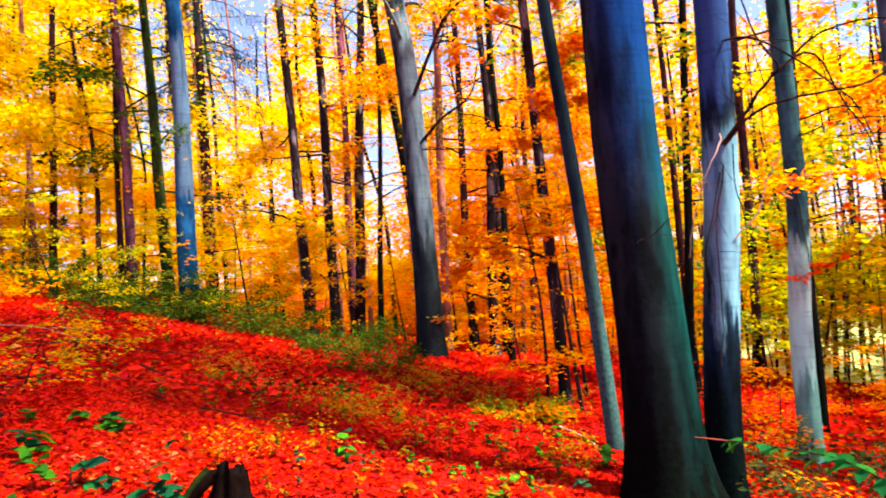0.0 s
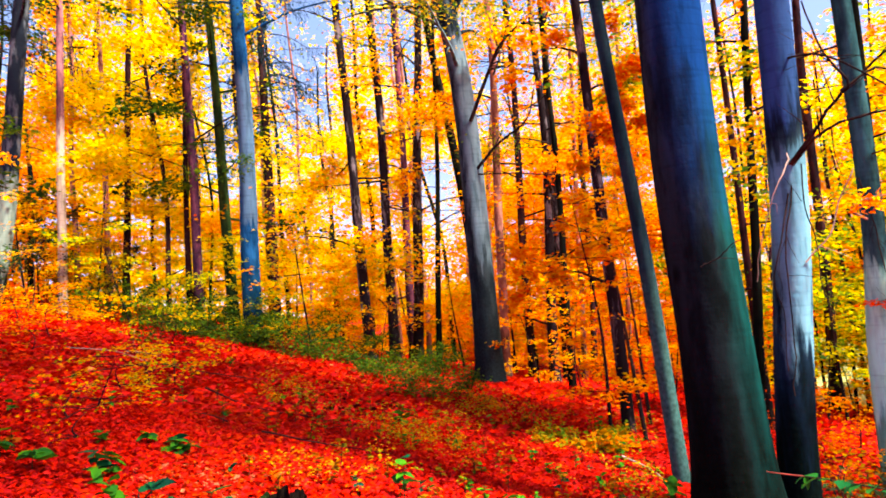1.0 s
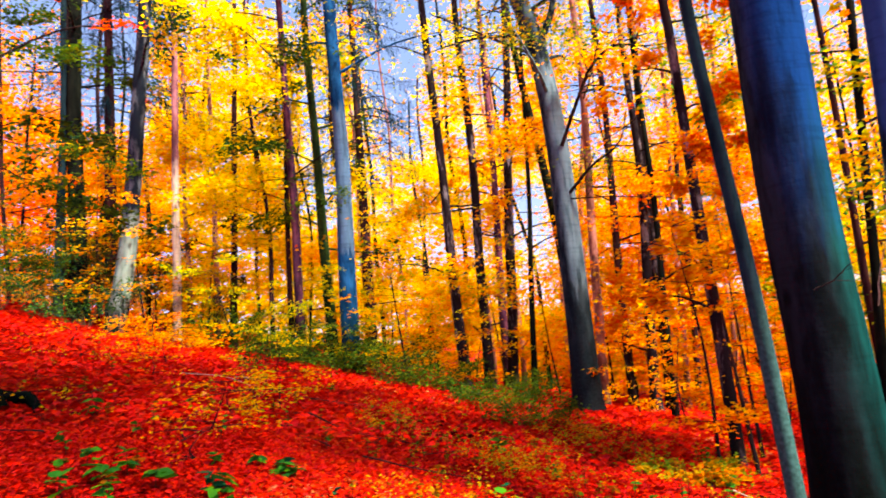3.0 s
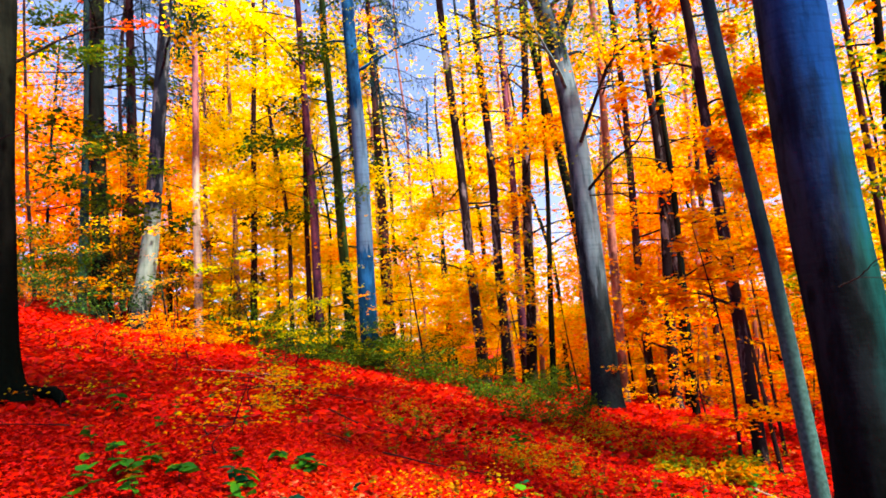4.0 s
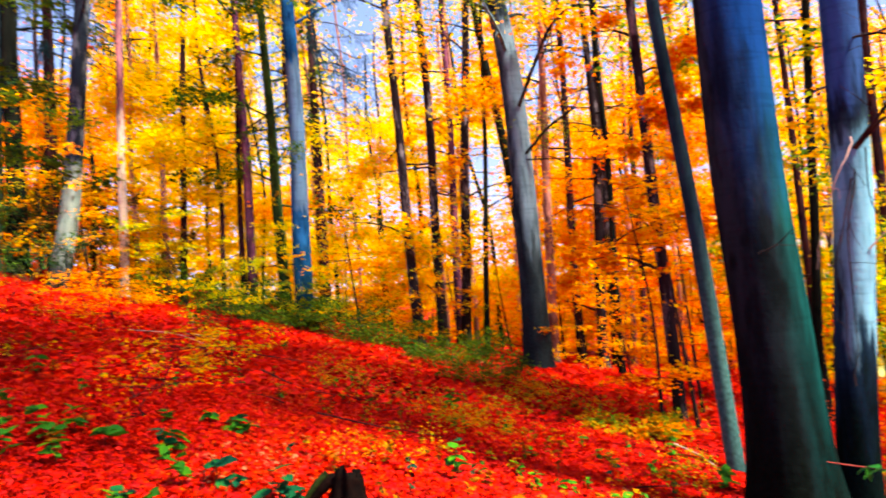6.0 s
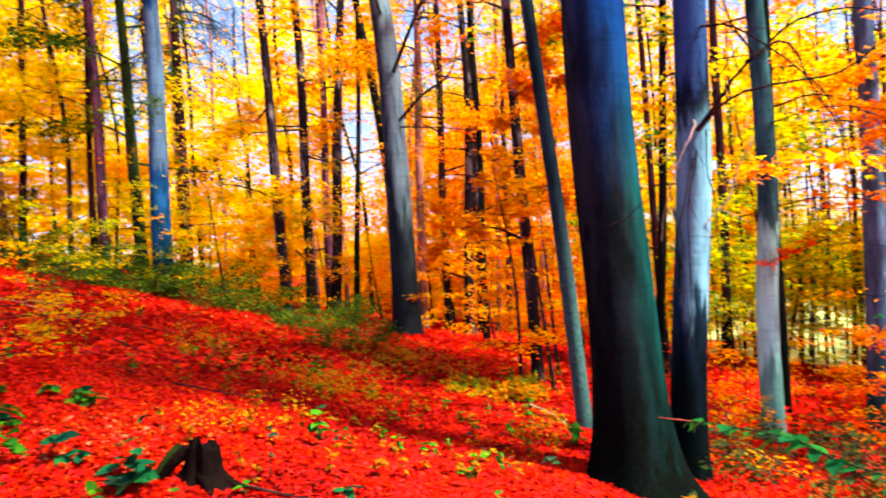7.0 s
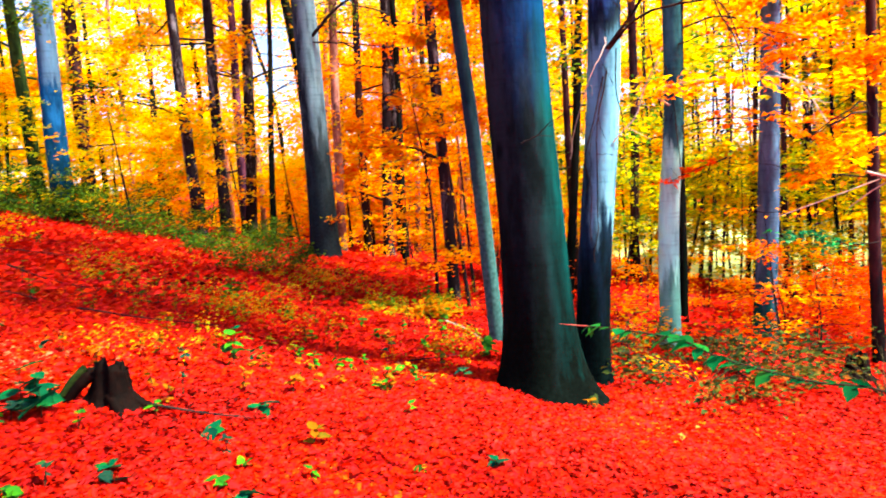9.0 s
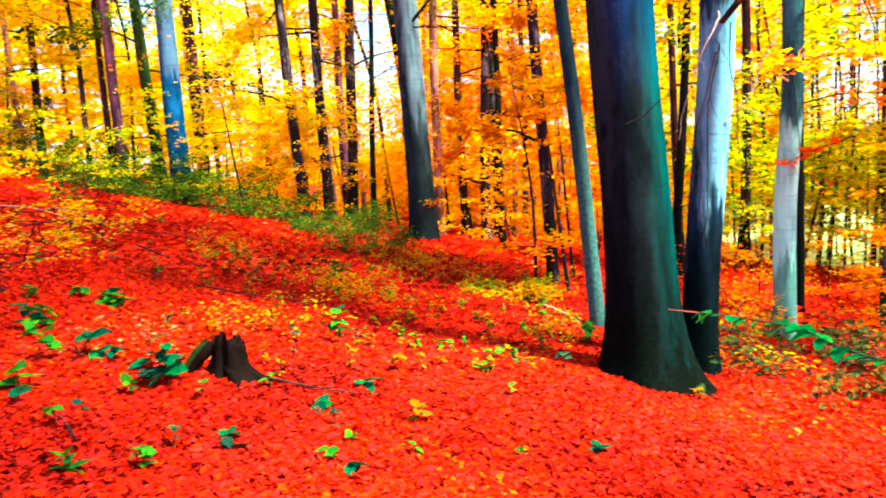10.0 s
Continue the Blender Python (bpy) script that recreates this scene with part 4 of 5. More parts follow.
for k in range(34):
    a = 20 + 28 * (k + rng.uniform(0, 1)) / 34
    r = rng.uniform(14.5, 19)
    tree("thin_tree", r * math.sin(radians(a)), r * math.cos(radians(a)), rng.uniform(0.035, 0.10), [(rng.normal(0, 0.2), 0, 2.5)], rng.uniform(5, 8), (BARK_BROWN, BARK_DARK, BARK_PURPLE)[int(rng.integers(3))],
         (LEAF_LIME, LEAF_MIXED, LEAF_LIME, LEAF_GOLD)[int(rng.integers(4))], "thin dark stem with sparse yellow-green leaves before the pale bank", seed=360 + k, crown=(0.9, 1.3), limbs=6, per=34, anchors=5, leaf=0.10, sides=6, flare=0.05, group="young stems", wobble=0.06)


# ---- distant woods ----
def far_woods():
    rng = np.random.default_rng(5)
    n = 3000
    a = np.radians(rng.uniform(-56, 56, n))
    r = rng.uniform(30, 48, n)
    x, y = r * np.sin(a), r * np.cos(a)
    z = ground_z(x, y) + rng.uniform(-0.5, 1, n) + 15 * rng.random(n) ** 1.25
    d = np.column_stack([rng.normal(0, 1, n), rng.normal(0, 1, n), np.zeros(n)])
    low_left = a < -0.64
    for mat, pick, label in ((LEAF_EMBER, (a < -0.33) & low_left, "distant red-orange autumn foliage"), (LEAF_YELLOW, (a < -0.33) & ~low_left, "distant bright yellow autumn foliage"), (LEAF_GOLD, (a >= -0.33) & (a < -0.04), "distant gold autumn foliage"), (LEAF_ORANGE, (a >= -0.04) & (a < 0.35), "distant orange and gold autumn foliage"), (LEAF_LIME, (a >= 0.35) & (a < 0.57) & (z < 2.5), "distant yellow-green autumn foliage"), (LEAF_GOLD, (a >= 0.35) & (a < 0.57) & (z >= 2.5), "distant golden autumn foliage"), (LEAF_ORANGE, a >= 0.57, "distant orange autumn foliage beyond the pale bank")):
        c = np.column_stack([x, y, z])[pick]
        v, f = sprays(c, d[pick], 88, 3.2, 0.29, rng, flat=0.07, tilt=0.8)
        tagged(new("distant_woods", mesh_from("distant_woods", v, f, mat, False)), label, "woods", kind="stuff")


far_woods()


# ---- undergrowth ----
def sapling(x, y, height, leaves, label, seed, reach=0.7, tiers=5, per=26, leaf=0.07, name="young_beech", thin=True, group="saplings"):
    rng = np.random.default_rng(seed)
    z0 = float(surface(x, y)) - 0.02
    t = thing(name, x, y, z0, label, "sapling", group)
    top = np.array([rng.normal(0, 0.15) * height, rng.normal(0, 0.1) * height, height])
    line = smooth_path([(0, 0, 0), top * 0.5 + rng.normal(0, 0.04, 3), top], 10)
    part("stem", mesh_from("stem", *tube(line, np.linspace(0.008 + 0.006 * height, 0.003, 10), 6), TWIG), t)
    anchor, toward = [], []
    for k in range(tiers):
        c = line[min(9, int(2 + 7.5 * k / max(tiers - 1, 1)))]
        for _ in range(2):
            a = rng.uniform(0, 6.28)
            d = np.array([math.cos(a), math.sin(a), rng.uniform(-0.1, 0.3)])
            part("twig", limb_mesh([c, c + d * reach * 0.5, c + d * reach + np.array([0, 0, -0.05])], 0.005, 0.002, TWIG, 4), t)
            for q in (0.15, 0.5):
                anchor.append(c + d * reach * q)
                toward.append(d)
    v, f = sprays(np.array(anchor), np.array(toward), per, reach * 0.75, leaf, rng, (x, y, z0), 0.05, thin)
    part("foliage", mesh_from("foliage", v, f, leaves, False), t)
    return t


rng = np.random.default_rng(12)
for k in range(34):
    a = -47 + 94 * (k + rng.uniform(0, 1)) / 34
    r = rng.uniform(14.5, 19.5) + (2.5 if a < -22 else 0) + (3.5 if abs(a + 20.6) < 4 else 0)
    leaves = LEAF_ORANGE if a < -34 else LEAF_YELLOW if a < -22 else LEAF_GOLD if a < -2 else (LEAF_ORANGE if a < 12 else LEAF_GOLD)
    sapling(r * math.sin(radians(a)), r * math.cos(radians(a)), rng.uniform(1.6, 4.2), leaves, "young beech with layered bright autumn leaves on the brow", 500 + k, 1.1, 7, 34, 0.10)
for k in range(8):
    a = -29 + 14 * (k + rng.uniform(0, 1)) / 8
    r = rng.uniform(13.2, 16.5)
    sapling(r * math.sin(radians(a)), r * math.cos(radians(a)), rng.uniform(0.5, 1.3), LEAF_MIXED if k % 3 == 0 else LEAF_GREEN, "young tree with green leaves on the brow", 560 + k, 0.8, 5, 24, 0.08)
for k in range(7):
    a = -33 + 17 * (k + rng.uniform(0, 1)) / 7
    r = rng.uniform(15.8, 18.0)
    sapling(r * math.sin(radians(a)), r * math.cos(radians(a)), rng.uniform(1.3, 2.3), LEAF_LIME, "young tree with yellow-green leaves behind the brow", 570 + k, 0.9, 6, 30, 0.08)
for k in range(16):
    a = 17 + 30 * (k + rng.uniform(0, 1)) / 16
    r = rng.uniform(12.5, 17.0)
    sapling(r * math.sin(radians(a)), r * math.cos(radians(a)), rng.uniform(2.0, 4.5), LEAF_LIME, "young tree with yellow-green leaves on the lower slope", 580 + k, 1.1, 7, 34, 0.10)
for x, y, hgt, mat, label in ((-7.8, 10.4, 0.7, LEAF_ORANGE, "low sapling with orange leaf sprays on the slope"), (-7.0, 10.0, 0.55, LEAF_ORANGE, "low sapling with orange leaves"),
                              (-8.9, 12.2, 1.2, LEAF_ORANGE, "sapling with flat orange sprays near the brow"), (-4.1, 7.6, 0.55, LEAF_GOLD, "low sapling with golden leaves on the slope"),
                              (-3.9, 6.2, 0.5, LEAF_GOLD, "low sapling with yellowing leaves"), (-4.07, 8.1, 0.5, LEAF_GOLD, "low yellow sapling on the slope"),
                              (2.6, 11.2, 1.6, LEAF_EMBER, "young beech with ember-red sprays behind the beech"), (1.9, 11.8, 1.9, LEAF_EMBER, "young beech with flat red-orange sprays"),
                              (1.1, 12.1, 1.7, LEAF_EMBER, "young beech with flat orange sprays"), (3.9, 9.9, 1.2, LEAF_ORANGE, "young beech with golden sprays between the trunks"),
                              (5.4, 9.3, 1.0, LEAF_EMBER, "young beech with red sprays on the lower slope"), (7.4, 11.2, 0.9, LEAF_ORANGE, "young beech with orange sprays on the lower slope"),
                              (8.6, 11.0, 1.0, LEAF_ORANGE, "young beech with orange-gold sprays on the lower slope"), (6.6, 9.2, 0.8, LEAF_EMBER, "young beech with red-orange sprays"),
                              (4.6, 6.4, 1.6, LEAF_ORANGE, "young beech with orange leaves before a grey trunk"), (2.55, 5.75, 0.35, LEAF_GOLD, "low golden sapling between two beeches"), (2.75, 6.3, 0.45, LEAF_ORANGE, "low orange sapling between two beeches")):
    sapling(x, y, hgt, mat, label, int(abs(x * 37 + y * 101)), 0.55, 4, 18, 0.052, thin=False)
for x, y, hgt, mat, label in ((2.6, 11.2, 1.5, LEAF_RED, "young beech with dense ember-red sprays"), (2.0, 12.0, 1.8, LEAF_RED, "young beech with dense flat red-orange sprays"),
                              (1.3, 12.4, 1.5, LEAF_ORANGE, "young beech with dense orange sprays"), (0.6, 13.2, 1.6, LEAF_ORANGE, "young beech with orange sprays by the forked beech"),
                              (-2.6, 14.0, 1.5, LEAF_ORANGE, "young beech with orange sprays between brown trunks"), (4.2, 11.0, 1.6, LEAF_RED, "young beech with red sprays behind the grey beech"),
                              (-8.3, 12.4, 0.5, LEAF_ORANGE, "young beech with flat orange sprays at the brow"), (-9.2, 12.9, 0.55, LEAF_ORANGE, "young beech with low orange sprays at the brow")):
    sapling(x, y, hgt, mat, label, int(abs(x * 53 + y * 29)), 0.95, 5, 44, 0.07, thin=False)
for x, y, hgt, mat, label in ((1.12, 8.00, 2.7, LEAF_EMBER, "slender young beech with ember-orange sprays before a patchy trunk"), (1.52, 8.05, 3.3, LEAF_ORANGE, "tall young beech with flat orange sprays before a patchy trunk"),
                              (1.75, 8.9, 3.0, LEAF_EMBER, "young beech with red-orange sprays beside a patchy trunk")):
    sapling(x, y, hgt, mat, label, int(abs(x * 53 + y * 29)), 0.55, 10, 30, 0.062, thin=False)
for k in range(22):
    a = rng.uniform(18, 44)
    r = rng.uniform(7.5, 13.5)
    red = rng.random() < 0.5
    sapling(r * math.sin(radians(a)), r * math.cos(radians(a)), rng.uniform(0.4, 1.0), LEAF_RED if red else LEAF_EMBER,
            "low young beech with " + ("red-orange" if red else "orange") + " sprays on the lower slope", 640 + k, 0.6, 4, 24, 0.06, thin=False)
# Leafy twigs that hang between the trunks.
def hanging_twig(points, leaves, label, seed, per=40, leaf=0.07, span=0.5):
    rng = np.random.default_rng(seed)
    p = np.array(points, float)
    t = thing("leafy_branch", *p[0], label, "branch", "hanging branches")
    part("twig", limb_mesh(p - p[0], 0.008, 0.002, TWIG, 5, 0.008, rng, 5), t)
    curve = smooth_path(p - p[0], 12)
    a = curve[2:]
    d = np.gradient(curve, axis=0)[2:] + rng.normal(0, 0.06, (10, 3))
    v, f = sprays(a, d, per, span, leaf, rng, p[0], 0.05, False)
    part("foliage", mesh_from("foliage", v, f, leaves, False), t)


hanging_twig([(3.40, 6.40, 2.20), (2.95, 5.6, 2.05), (3.0, 5.0, 2.02), (3.3, 4.6, 1.95)], LEAF_ORANGE, "branch with orange leaves beside the pale beech", 1)
hanging_twig([(3.42, 6.42, 2.55), (3.75, 5.9, 2.6), (4.1, 5.4, 2.4), (4.4, 5.2, 2.1)], LEAF_ORANGE, "branch with orange-gold leaves beside the pale beech", 2, 40)
hanging_twig([(4.90, 7.05, 2.6), (4.7, 6.4, 2.7), (4.4, 5.9, 2.6), (4.1, 5.7, 2.3)], LEAF_ORANGE, "branch with orange leaves on the grey trunk", 3, 40)
hanging_twig([(5.55, 6.32, 2.3), (5.2, 5.8, 2.4), (4.8, 5.3, 2.3), (4.4, 5.0, 2.0)], LEAF_ORANGE, "branch with orange leaves on the dark trunk", 4, 60)
hanging_twig([(5.55, 6.32, 1.45), (5.1, 5.9, 1.5), (4.6, 5.5, 1.4), (4.1, 5.3, 1.2)], LEAF_ORANGE, "low branch with orange leaves on the dark trunk", 5, 45)
hanging_twig([(-5.85, 5.75, 3.2), (-5.5, 6.1, 3.3), (-5.2, 6.4, 3.2), (-4.9, 6.6, 3.0)], LEAF_BOUGH, "branch with green leaves on the black trunk", 6, 30, 0.07)
hanging_twig([(-5.95, 5.40, 3.9), (-5.6, 5.6, 4.1), (-5.3, 5.9, 4.0), (-5.0, 6.1, 3.8)], LEAF_BOUGH, "branch with green leaves high on the black trunk", 7, 37, 0.07)
hanging_twig([(3.44, 6.42, 1.75), (3.7, 6.0, 1.8), (4.1, 5.7, 1.7), (4.5, 5.6, 1.5)], LEAF_ORANGE, "sparse branch with orange leaves low on the pale beech", 8, 22)
hanging_twig([(4.92, 7.10, 1.7), (5.3, 6.9, 1.75), (5.7, 6.9, 1.6), (6.0, 7.0, 1.4)], LEAF_EMBER, "sparse branch with red-orange leaves on the grey trunk", 9, 24)
hanging_twig([(5.55, 6.32, 2.9), (5.3, 6.0, 3.1), (5.0, 5.8, 3.1), (4.7, 5.7, 2.9)], LEAF_ORANGE, "branch with orange leaves high on the dark trunk", 10, 30)
hanging_twig([(3.85, 6.20, 1.42), (3.62, 6.20, 1.36), (3.42, 6.22, 1.28), (3.24, 6.26, 1.20)], LEAF_RED, "thin twig with a few red leaves across the pale beech", 22, 7, 0.07, 0.16)
hanging_twig([(5.50, 6.95, 3.25), (5.10, 6.65, 3.28), (4.65, 6.50, 3.15), (4.25, 6.40, 2.95)], LEAF_ORANGE, "flat branch with orange leaves before the grey trunk", 23, 42, 0.065, 0.5)
hanging_twig([(5.45, 6.60, 2.45), (5.05, 6.50, 2.50), (4.65, 6.45, 2.42), (4.20, 6.40, 2.25)], LEAF_ORANGE, "lower flat branch with orange leaves before the grey trunk", 24, 34, 0.06, 0.45)
hanging_twig([(4.82, 7.02, 0.40), (4.66, 6.80, 0.42), (4.50, 6.60, 0.44), (4.32, 6.45, 0.38)], LEAF_EMBER, "short branch with red and yellow leaves low on the grey trunk", 13, 22, 0.06, 0.3)
hanging_twig([(5.55, 6.20, 0.45), (5.15, 6.15, 0.46), (4.91, 6.21, 0.58), (4.69, 6.25, 0.57)], LEAF_TEAL, "low branch with blue-green leaves beside the dark trunk", 14, 14, 0.07, 0.35)
hanging_twig([(-6.00, 5.72, 4.01), (-6.27, 6.44, 4.17), (-6.36, 7.04, 4.38), (-6.40, 7.66, 4.38), (-6.39, 8.31, 4.30)], LEAF_BOUGH, "long branch with green leaves from the black trunk", 15, 41, 0.07, 0.6)
hanging_twig([(-6.00, 5.73, 3.73), (-6.04, 6.11, 3.68), (-6.08, 6.62, 3.72), (-6.1, 7.1, 3.6)], LEAF_BOUGH, "short branch with green leaves from the black trunk", 16, 33, 0.07)
hanging_twig([(-5.99, 5.73, 5.12), (-6.21, 6.22, 5.37), (-6.24, 6.74, 5.47), (-6.28, 7.11, 5.63)], LEAF_BOUGH, "high branch with green leaves from the black trunk", 17, 41, 0.07)
hanging_twig([(-9.61, 13.39, 9.40), (-9.66, 13.11, 9.33), (-9.75, 12.66, 9.13), (-9.8, 12.3, 8.9)], LEAF_RED, "branch with red leaves high on the leaning trunk", 18, 12, 0.10, 0.6)
hanging_twig([(-11.77, 13.60, 9.16), (-11.19, 13.56, 8.88), (-10.80, 13.62, 8.50), (-10.46, 13.63, 8.20)], LEAF_GREEN, "branch with green leaves between two trunks", 19, 40, 0.11, 1.0)
hanging_twig([(-11.81, 13.56, 9.99), (-11.81, 13.03, 9.91), (-11.83, 12.47, 9.50), (-11.97, 12.06, 9.50)], LEAF_GREEN, "high branch with green leaves on the dark trunk", 20, 45, 0.11, 1.0)
hanging_twig([(-9.9, 13.4, 6.6), (-10.8, 13.2, 6.9), (-11.6, 13.0, 6.7), (-12.3, 12.9, 6.3)], LEAF_DARK, "branch with dark green leaves on the leaning trunk", 11, 34, 0.09, 0.9)


# Low saplings in yellow and orange up the slope.
for x, y, mat in ((-5.46, 5.8, LEAF_GOLD), (-5.09, 5.95, LEAF_LIME), (-8.04, 8.3, LEAF_GOLD), (-9.2, 10.4, LEAF_ORANGE), (-7.35, 9.13, LEAF_GOLD), (-9.9, 12.2, LEAF_ORANGE), (-9.4, 12.0, LEAF_ORANGE),
                  (-6.33, 8.65, LEAF_ORANGE), (-4.29, 7.31, LEAF_LIME), (-3.49, 5.43, LEAF_ORANGE), (-3.85, 5.77, LEAF_GOLD), (-7.68, 8.84, LEAF_LIME), (-8.6, 9.7, LEAF_ORANGE)):
    sapling(x, y, 0.20 + 0.012 * y, mat, {LEAF_GOLD: "low sapling with yellow leaves", LEAF_LIME: "low sapling with yellow-green leaves", LEAF_ORANGE: "low sapling with orange leaves"}[mat] + " in flat sprays up the slope",
            int(abs(x * 71 + y * 43)), 0.42, 2, 8, 0.030 + 0.0018 * y, thin=False)


def shrub(x, y, height, width, leaves, label, seed, per=60, leaf=0.06):
    rng = np.random.default_rng(seed)
    z0 = float(surface(x, y)) - 0.02
    t = thing("shrub", x, y, z0, label, "shrub", "shrubs")
    anchor, toward = [], []
    for k in range(11):
        a = k * 2.4
        d = np.array([math.cos(a) * width, math.sin(a) * width, height * rng.uniform(0.6, 1.1)])
        p = [np.zeros(3), d * 0.45 + np.array([0, 0, 0.1 * height]), d]
        part("stem", limb_mesh(p, 0.008, 0.002, STEM, 4, 0.01, rng, 2), t)
        for q in (0.45, 0.7, 0.95):
            anchor.append(d * q)
            toward.append(d + rng.normal(0, 0.3, 3))
    v, f = sprays(np.array(anchor), np.array(toward), per, width * 0.7, leaf, rng, (x, y, z0), 0.10, False)
    part("foliage", mesh_from("foliage", v, f, leaves, False), t)


shrub(-4.6, 14.2, 0.75, 0.9, LEAF_GREEN, "low green shrub at the foot of the blue-grey trunk", 1)
shrub(-5.6, 14.0, 0.6, 0.8, LEAF_GREEN, "low green shrub on the brow", 2)
shrub(-6.9, 14.4, 0.8, 0.8, LEAF_GREEN, "dark green shrub on the brow", 3)
shrub(-3.4, 13.6, 0.45, 0.8, LEAF_GREEN, "low green shrub along the brow", 4)
shrub(-1.75, 11.6, 0.42, 0.75, LEAF_GREEN, "green shrub beside the forked beech", 5)
shrub(-1.05, 9.9, 0.30, 0.55, LEAF_GREEN, "low green shrub below the forked beech", 21, 46, 0.05)
shrub(-2.0, 12.6, 0.5, 0.8, LEAF_GREEN, "green shrub along the brow", 6)
shrub(2.95, 5.10, 0.35, 0.6, LEAF_OLIVE, "low tangled shrub with dark olive leaves by the pale beech", 7, 32)
shrub(3.75, 5.4, 0.4, 0.5, LEAF_OLIVE, "low tangled shrub on the lower slope", 8, 16)
shrub(4.5, 4.9, 0.45, 0.5, LEAF_OLIVE, "low dark tangle on the lower slope", 14, 12)
shrub(0.75, 7.5, 0.12, 0.42, LEAF_VEIL, "low patch of green leaves on the slope", 9)
shrub(-10.6, 12.4, 0.8, 0.9, LEAF_DARK, "dark shrub at the foot of the leaning trunk", 10)
shrub(-8.6, 14.2, 0.9, 0.9, LEAF_GREEN, "green shrub beneath the yellow wood", 11)
# Thickets whose dark leaf colours carry the shade between the trunks.
shrub(-9.6, 14.9, 1.5, 1.1, LEAF_OLIVE, "dark purple-brown shrub in the shade behind the pale trunk", 16, 80)
shrub(-11.2, 14.2, 2.3, 1.3, LEAF_OLIVE, "tall dark purple-brown thicket in the shade", 17, 110, 0.08)
shrub(-13.0, 14.0, 2.6, 1.4, LEAF_GREEN, "tall dark green thicket in the shaded wood", 19, 110, 0.08)
shrub(-12.6, 12.2, 1.6, 1.2, LEAF_GREEN, "dark green shrub beside the black trunk", 20, 80, 0.07)
shrub(-7.6, 14.6, 1.0, 0.9, LEAF_GREEN, "green shrub between the reddish trunks", 18)
shrub(-11.8, 12.6, 1.2, 1.0, LEAF_DARK, "dark green shrub in the shade", 12)


def blade(length, width, mat):
    """One broad leaf with a midrib fold and a pointed tip, lying along +x."""
    u = np.linspace(0, 1, 6)
    half = width / 2 * np.sin(np.pi * np.clip(u * 0.96 + 0.04, 0, 1) ** 0.8)
    lift = -0.22 * length * u ** 2
    v = np.concatenate([np.column_stack([u * length, half, lift + 0.10 * width]), np.column_stack([u * length, 0 * u, lift]), np.column_stack([u * length, -half, lift + 0.10 * width])])
    f = [[r * 6 + k, (r + 1) * 6 + k, (r + 1) * 6 + k + 1, r * 6 + k + 1] for r in range(2) for k in range(5)]
    return mesh_from("leaf", v, f, mat)


BLADES = {}
for key, mat in (("green", ONE_GREEN), ("teal", ONE_TEAL), ("yellow", ONE_YELLOW), ("gold", ONE_GOLD), ("dark", ONE_DARK), ("litter", ONE_LITTER), ("branch", ONE_BRANCH)):
    BLADES[key] = blade(1.0, 0.72, mat)


def seedling(x, y, height, count, size, key, label, seed, name="seedling"):
    rng = np.random.default_rng(seed)
    z0 = float(surface(x, y))
    t = thing(name, x, y, z0, label, "plant", "seedlings")
    top = np.array([rng.normal(0, 0.1), rng.normal(0, 0.1), 1.0]) * height
    line = smooth_path([(0, 0, -0.02), top * 0.5, top], 6)
    part("stem", mesh_from("stem", *tube(line, np.linspace(0.004, 0.002, 6), 5), STEM), t)
    for k in range(count):
        q = line[int(rng.integers(2, 6))]
        ob = part("leaf", BLADES[key], t)
        s = size * rng.uniform(0.9, 1.6)
        ob.matrix_local = Matrix.LocRotScale(Vector(q), Euler((rng.normal(0, 0.35), rng.normal(-0.1, 0.3), k * 2.4 + rng.uniform(-0.4, 0.4))), Vector((s, s, s)))


rng = np.random.default_rng(41)
# Each: place, height, leaves, leaf length.
for x, y, hgt, count, size in ((-1.58, 2.63, 0.1, 11, 0.055), (-1.35, 2.77, 0.1, 9, 0.05), (-2.4, 3.95, 0.2, 9, 0.09), (-2.24, 3.4, 0.15, 6, 0.08), (-0.19, 3.16, 0.06, 4, 0.05), (0.34, 3.24, 0.04, 4, 0.05), (-3.26, 3.96, 0.16, 9, 0.075), (-3.6, 3.9, 0.16, 9, 0.075)):
    seedling(x, y, hgt, count, size, "green", "small seedling with fresh green leaves in the leaf litter", int(abs(x * 91 + y * 57) * 10))
for x, y, hgt, count, size in ((-0.8, 4.9, 0.25, 8, 0.075), (1.24, 5.6, 0.15, 8, 0.09), (-3.56, 4.3, 0.15, 9, 0.1), (-3.3, 4.5, 0.15, 8, 0.1), (-2.58, 5.24, 0.08, 9, 0.1), (-5.0, 5.9, 0.2, 8, 0.09), (-1.15, 7.4, 0.22, 10, 0.11), (-3.59, 4.58, 0.2, 10, 0.085), (-3.93, 4.54, 0.18, 8, 0.07), (-4.29, 4.76, 0.2, 8, 0.06), (-2.83, 4.64, 0.16, 9, 0.075), (-2.68, 5.27, 0.1, 12, 0.08), (-2.95, 5.38, 0.1, 10, 0.07), (-3.3, 5.3, 0.12, 9, 0.06), (-2.78, 4.4, 0.12, 8, 0.06)):
    seedling(x, y, hgt, count, size, "green", "small seedling with fresh green leaves in the leaf litter", int(abs(x * 91 + y * 57) * 10))
